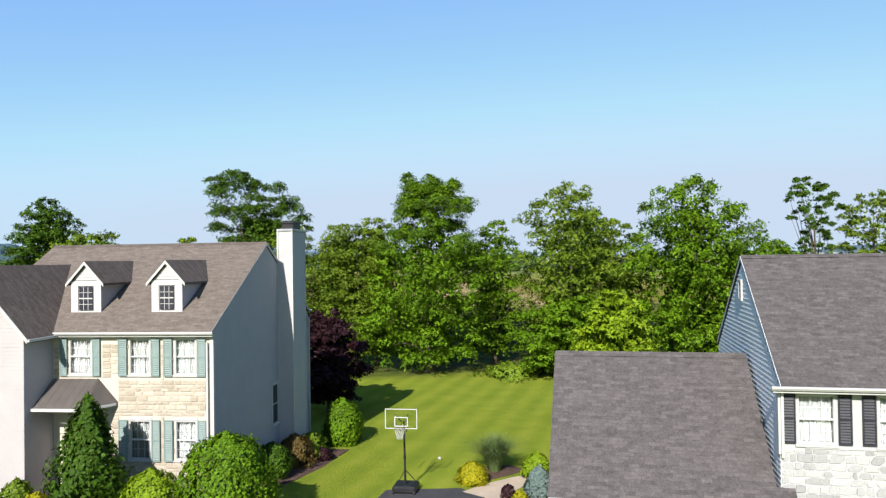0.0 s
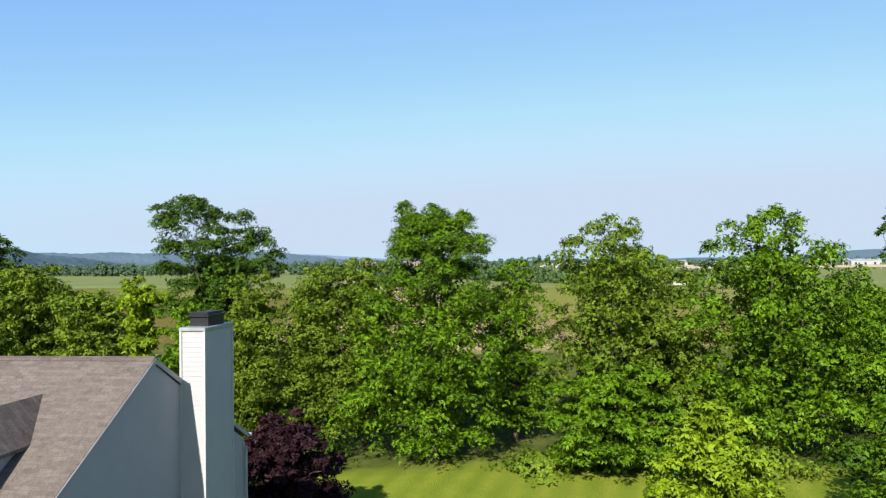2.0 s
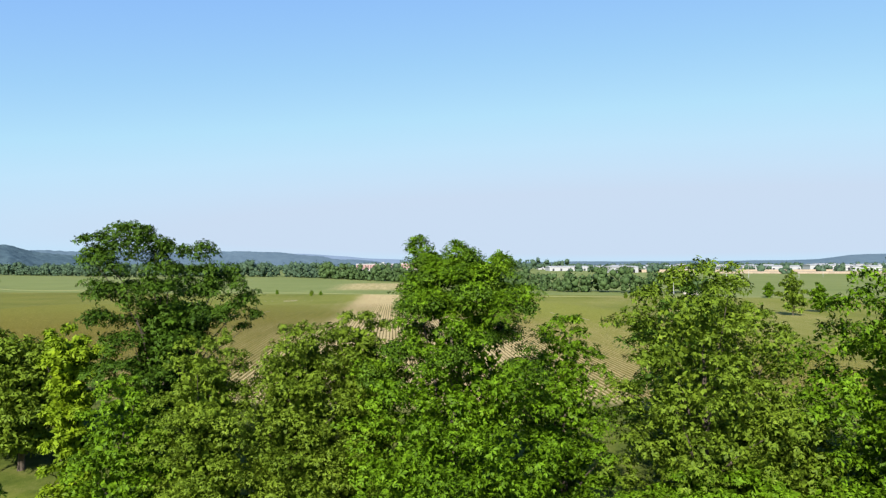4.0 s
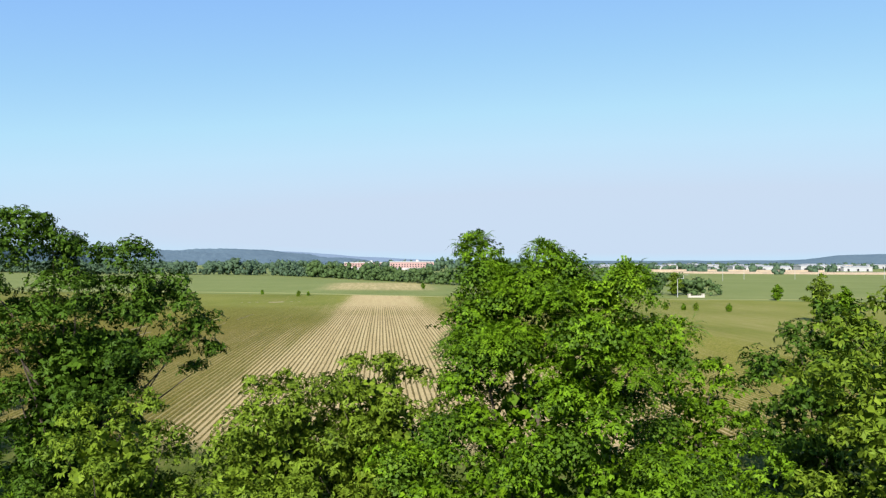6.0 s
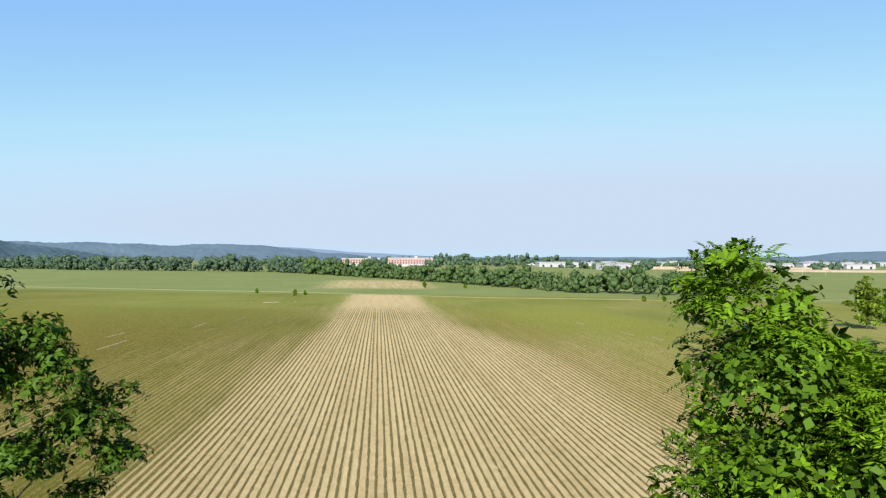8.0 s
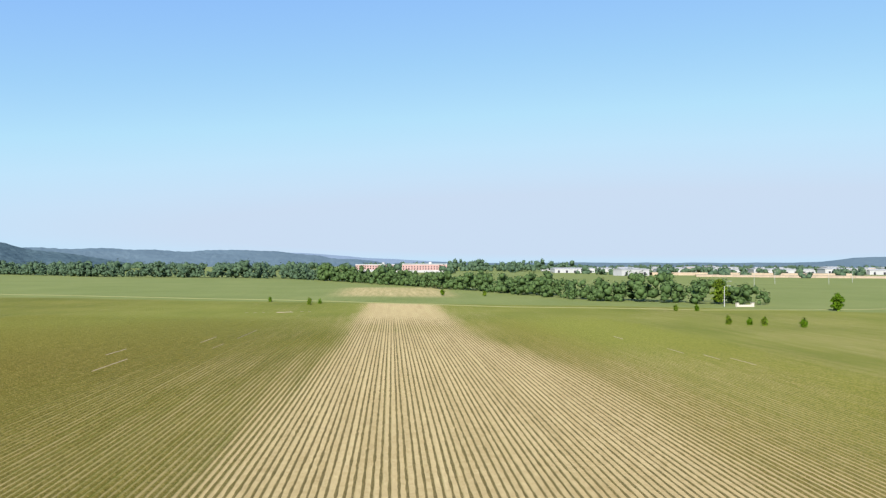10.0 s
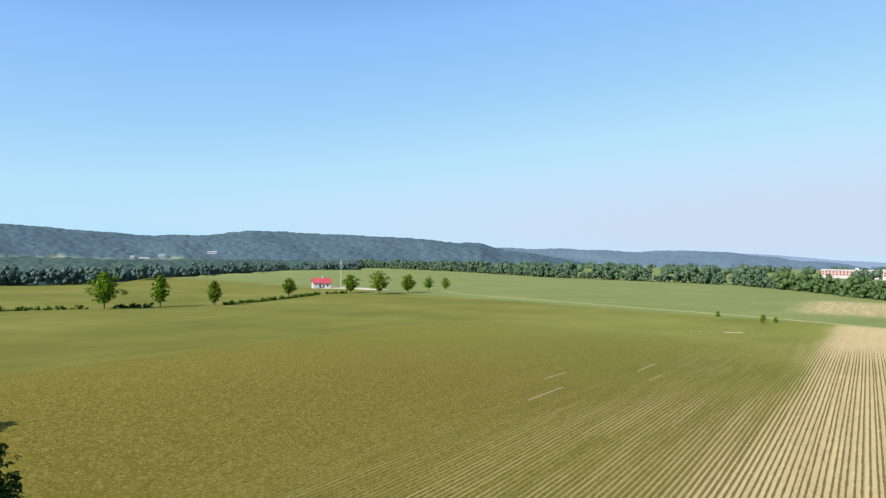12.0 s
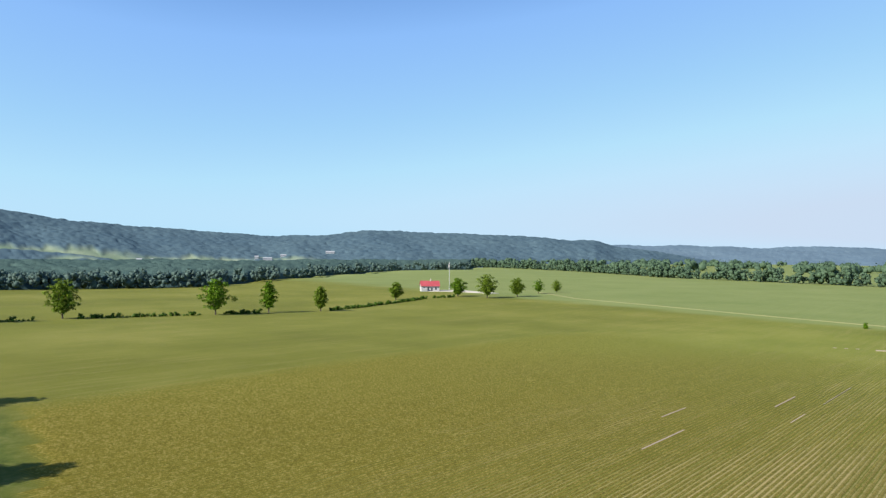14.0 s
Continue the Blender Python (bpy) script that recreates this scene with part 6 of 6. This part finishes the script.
def farmhouse(x, y):
    h = thing("farmhouse", "small white farmhouse with a red roof and stone chimney", "house", pose(x, y, on(x, y), 0, 0, 52))
    ops = [(-4.5, -3.5, 1.0, 2.6), (-1.8, -0.8, 1.0, 2.6), (0.6, 1.6, 0.0, 2.3), (3.2, 4.2, 1.0, 2.6)]
    w = part("front_wall", wall_bm(-6, 6, -0.4, 3.6, ops, 0.25), WHITE, h)
    w.matrix_local = Matrix.Translation((0, -3.6, 0))
    for a, b, z0, z1 in ops:
        part("window", boxes(((a, -3.5, z0), (b, -3.44, z1))), NAVY, h)
    part("back_wall", boxes(((-6, 3.4, -0.4), (6, 3.6, 3.6))), WHITE, h)
    for sx in (-6, 5.8):
        part("gable_wall", prism(bmesh.new(), [(sx, -3.6, -0.4), (sx, 3.6, -0.4), (sx, 3.6, 3.5), (sx, 0, 6.3), (sx, -3.6, 3.5)], (0.2, 0, 0)), WHITE if sx < 0 else MORTAR, h)
    part("gable_door", boxes(((6.0, -1.4, 0), (6.06, 1.4, 2.6))), NAVY, h)
    part("roof", gable_roof(-6.4, 6.4, -4.2, 4.2, 0, 3.35, 6.75), RED, h, "red metal gable roof")
    part("chimney", boxes(((0.2, -0.45, 5.6), (1.0, 0.45, 8.0)), bevel=0.03), MORTAR, h)
    part("lean_to", boxes(((-6.0, -5.4, -0.3), (-2.0, -3.62, 2.2)), bevel=0.05), WHITE, h)
    return h


farmhouse(-348, 423)
pole_base = (-353, 447)
fp = thing("flagpole", "tall white flagpole with a hanging flag", "flagpole", pose(*pole_base, on(*pole_base)))
part("pole", mesh_of("pole", *tube([(0, 0, -0.2), (0, 0, 10), (0, 0, 19)], [0.22, 0.18, 0.10], 8), WHITE), None, fp)
bm = bmesh.new()
cols = [(bm.verts.new((-0.15 - 0.16 * i, 0.15 * math.sin(i * 1.1), 18.6 - 0.24 * i)), bm.verts.new((-0.15 - 0.13 * i, 0.2 * math.sin(i * 1.1 + 0.5), 16.0 - 0.30 * i))) for i in range(9)]
for (a, b), (c, d) in zip(cols, cols[1:]):
    bm.faces.new((a, c, d, b))
bmesh.ops.solidify(bm, geom=bm.faces[:], thickness=0.03)
part("flag", bm, WHITE, fp)
slab("farm_yard", "pale gravel yard beside the farmhouse", [(-352, 436), (-340, 446), (-318, 442), (-300, 436), (-302, 430), (-330, 428), (-344, 418), (-352, 424)], GRAVEL, 0.2, category="yard")
for k, (x, y, h) in enumerate([(-276.7, 232.6, 13.5), (-288.6, 180.4, 13), (-290, 150, 13), (-275.6, 256, 12), (-269.5, 278, 10), (-306.8, 355.7, 8.6), (-297.6, 395.7, 9.6), (-276.7, 397.3, 12.5), (-273.3, 420, 9.5), (-284.3, 455.7, 8), (-285.5, 477, 7)]):
    h *= 1.12
    slim = 0.45 if k not in (3, 4) else 0.27
    tree("leafy field tree in the row by the hedge", x, y, [(0.16 * h, slim * h * 0.55, 0, 0), (0.4 * h, slim * h, 0, 0), (0.68 * h, slim * h * 0.85, 0, 0), (0.93 * h, slim * h * 0.35, 0, 0)], 34, 1600 if k < 9 else 500, 0.52, LEAF_OLIVE if k % 3 else LEAF_BIG, 100 + k, 0.28, (1.0, 1.8), fill=0.25, heart=0.5, group="row of trees by the farmhouse")
hedge = []
for (x0, y0), (x1, y1), n in (((-287, 100), (-287, 172), 50), ((-285, 185), (-277, 228), 34), ((-276, 236), (-275, 252), 16), ((-270, 284), (-300, 372), 90), ((-299, 378), (-296, 392), 14)):
    for i in range(n):
        t = i / n
        x, y = x0 + (x1 - x0) * t + rng.normal(0, 0.5), y0 + (y1 - y0) * t
        hh = rng.uniform(0.7, 2.0)
        hedge.append((x, y, on(x, y) - 0.2, hh, hh * 0.7))
woods("field_hedge", "low straggling hedge below the row of trees", hedge, 40, 0.4, 44, LEAF_DARK, 4)
for k, (x, y, h) in enumerate([(84, 208, 11), (100, 226, 8), (104, 368, 11), (135, 335, 6.5), (64, 257, 1.9), (69, 256, 1.6), (72, 254, 2.0), (80, 250, 2.2), (-62.9, 352, 1.8), (-10.7, 430, 3.6), (10, 425, 2.6), (-83, 372, 1.7), (70, 318, 1.8), (78, 320, 2.0), (-66, 370, 1.6), (-60, 360, 1.5)]):
    tree("young field tree standing in the crop", x, y, [(0.12 * h, 0.25 * h, 0, 0), (0.4 * h, 0.36 * h, 0, 0), (0.7 * h, 0.26 * h, 0, 0), (0.95 * h, 0.1 * h, 0, 0)], 22, 1500 if h > 6 else 260, 0.5 if h > 6 else 0.4, LEAF_BIG if k % 2 else LEAF_OLIVE, 130 + k, 0.12, (0.7, 1.3), limbs=5)

# ---- far buildings ----
def office(x, y, turn, length, depth, height, label):
    h = thing("office_building", label, "building", pose(x, y, on(x, y), 0, 0, turn))
    part("wall", boxes(((-length / 2, 0, -1), (length / 2, depth, height)), bevel=0.1), BRICK_FAR, h)
    part("cornice", boxes(((-length / 2 - 0.5, -0.6, height), (length / 2 + 0.5, depth + 0.6, height + 1.6)), bevel=0.1), PALE, h)
    part("plinth", boxes(((-length / 2 - 0.3, -0.4, -1), (length / 2 + 0.3, -0.02, 4.0)), bevel=0.05), PALE, h)
    k = int(length / 4.6)
    for i in range(k):
        u = -length / 2 + (i + 0.5) * length / k
        for z in np.arange(5.0, height - 2.5, 3.6):
            part("window", boxes(((u - 0.9, -0.12, z), (u + 0.9, -0.02, z + 2.3)), bevel=0), NAVY, h)
        part("pilaster", boxes(((u + length / k / 2 - 0.35, -0.5, 4.0), (u + length / k / 2 + 0.35, -0.02, height)), bevel=0), BRICK_FAR, h)
    part("roof_plant", boxes(((length * 0.1, depth * 0.3, height + 1.6), (length * 0.16, depth * 0.6, height + 4.5)), bevel=0.1), PALE, h)
    return h


office(-44, 1290, 3, 76, 22, 13.5, "long pink brick office block with white cornice")
office(-128, 1330, 3, 76, 22, 12, "paler brick office wing with flat roof")


def warehouse(x, y, turn, length, depth, height, wall, roof):
    h = thing("warehouse", "low white industrial building with a flat pale roof", "building", pose(x, y, on(x, y), 0, 0, turn), "industrial buildings on the horizon")
    part("wall", boxes(((-length / 2, 0, -1), (length / 2, depth, height)), bevel=0.1), wall, h)
    part("roof", prism(bmesh.new(), [(-length / 2 - 0.6, -0.6, height), (-length / 2 - 0.6, depth / 2, height + depth * 0.05), (-length / 2 - 0.6, depth + 0.6, height), (-length / 2 - 0.6, depth + 0.6, height - 0.5), (-length / 2 - 0.6, -0.6, height - 0.5)], (length + 1.2, 0, 0)), roof, h)
    for i in range(max(2, int(length / 14))):
        u = -length / 2 + (i + 0.5) * length / max(2, int(length / 14))
        part("bay_door", boxes(((u - 1.8, -0.1, 0), (u + 1.8, -0.02, height * 0.55)), bevel=0), NAVY, h)
    return h


TAN = grainy("tan_cladding", (0.45, 0.36, 0.30), (0.60, 0.50, 0.43), 0.05, 1, 0.8, 0.05)
for k in range(30):
    a, r = radians(-rng.uniform(8, 38)), rng.uniform(1250, 2300)
    x, y = -8 - r * math.sin(a), 70 + r * math.cos(a)
    warehouse(x, y, rng.uniform(-12, 12) - math.degrees(a) * 0, rng.uniform(20, 80), rng.uniform(20, 40), rng.uniform(4, 9), PALE if k % 4 else TAN, PALE)
warehouse(262, 1090, 20, 46, 22, 9, PALE, PALE)
# bearing right of north in degrees, width, height and distance of the white works along the horizon
for deg, wide, tall, far in ((8.3, 50, 7, 1620), (10.6, 40, 6, 1650), (12.9, 58, 11, 1500), (14.0, 40, 14, 1520), (15.4, 46, 9, 1560), (17.2, 60, 10, 1540), (18.9, 30, 17, 1480), (20.6, 64, 9, 1560), (22.6, 70, 10, 1500), (24.4, 90, 12, 1420), (26.6, 110, 12, 1380), (29.0, 90, 15, 1340), (31.2, 60, 12, 1360)):
    warehouse(-7 + far * math.sin(radians(deg)), 60 + far * math.cos(radians(deg)), 0, wide * 0.8, 30, tall * 0.62, TAN if tall > 16 else PALE, PALE)
strip("quarry_bank", "bare tan earth bank beyond the treeline", [(330, 1040), (420, 1010), (520, 960), (620, 930)], 50, EARTH, 2.5, category="earth bank")
strip("quarry_bank", "bare tan earth bank beyond the treeline", [(300, 1150), (430, 1130), (560, 1080)], 40, EARTH, 4.0, category="earth bank")

# ---- small far houses on the hill ----
def hill_house(az, t, length, height):
    """A small pale building resting on the ridge's slope at a bearing and a share of its depth."""
    azs, rows = HILLS[0]
    p = [float(v) for v in rows[int(t * (len(rows) - 1)), int(np.argmin(np.abs(azs - az)))]]
    h = thing("hillside_building", "small pale building on the far wooded hillside", "building", pose(p[0], p[1], p[2] - 1.0, 0, 0, az), "buildings on the far hillside")
    part("wall", boxes(((-length / 2, -5, -6), (length / 2, 5, height)), bevel=0.1), PALE, h)
    part("roof", gable_roof(-length / 2 - 0.6, length / 2 + 0.6, -5.6, 5.6, 0, height, height + 2.6), PALE, h)
    return h


for az, t, length, height in ((57.8, 0.34, 24, 6), (56.6, 0.42, 16, 5), (53.0, 0.47, 26, 5), (66.0, 0.30, 18, 4), (67.0, 0.29, 12, 4), (60.4, 0.26, 44, 4), (59.2, 0.27, 26, 4), (58.6, 0.35, 10, 6)):
    hill_house(az, t, length, height)


def light_pole(x, y, hgt):
    ob = thing("light_pole", "thin pale light pole beside the far road", "light pole", pose(x, y, on(x, y)), "poles by the far road")
    part("shaft", mesh_of("shaft", *tube([(0, 0, -0.3), (0, 0, hgt)], [0.16, 0.09], 8), PALE), None, ob)
    part("lamp_arm", mesh_of("lamp_arm", *tube([(0, 0, hgt - 0.1), (0.9, -0.4, hgt + 0.15), (1.8, -0.8, hgt + 0.1)], [0.06, 0.05, 0.05], 6), PALE), None, ob)
    part("lamp_head", boxes(((1.5, -1.0, hgt), (2.2, -0.6, hgt + 0.18)), bevel=0.03), PALE, ob)
    return ob


for x, y, hgt in ((100, 352, 8), (118, 396, 9), (236, 640, 11), (280, 700, 11), (322, 690, 11), (365, 730, 11), (410, 700, 11)):
    light_pole(x, y, hgt)


def gate_wall(x, y, turn):
    ob = thing("entrance_wall", "low pale entrance wall with two pillars", "wall", pose(x, y, on(x, y), 0, 0, turn))
    part("panel", boxes(((-3, -0.2, -0.3), (3, 0.2, 0.8)), bevel=0.04), MORTAR, ob)
    for sx in (-3.4, 3.4):
        pl = part("pillar", boxes(((sx - 0.5, -0.5, -0.3), (sx + 0.5, 0.5, 1.4)), bevel=0.04), MORTAR, ob)
        part("cap", boxes(((sx - 0.62, -0.62, 1.4), (sx + 0.62, 0.62, 1.6)), bevel=0.05), MORTAR, pl)
    return ob


gate_wall(108, 352, 14)
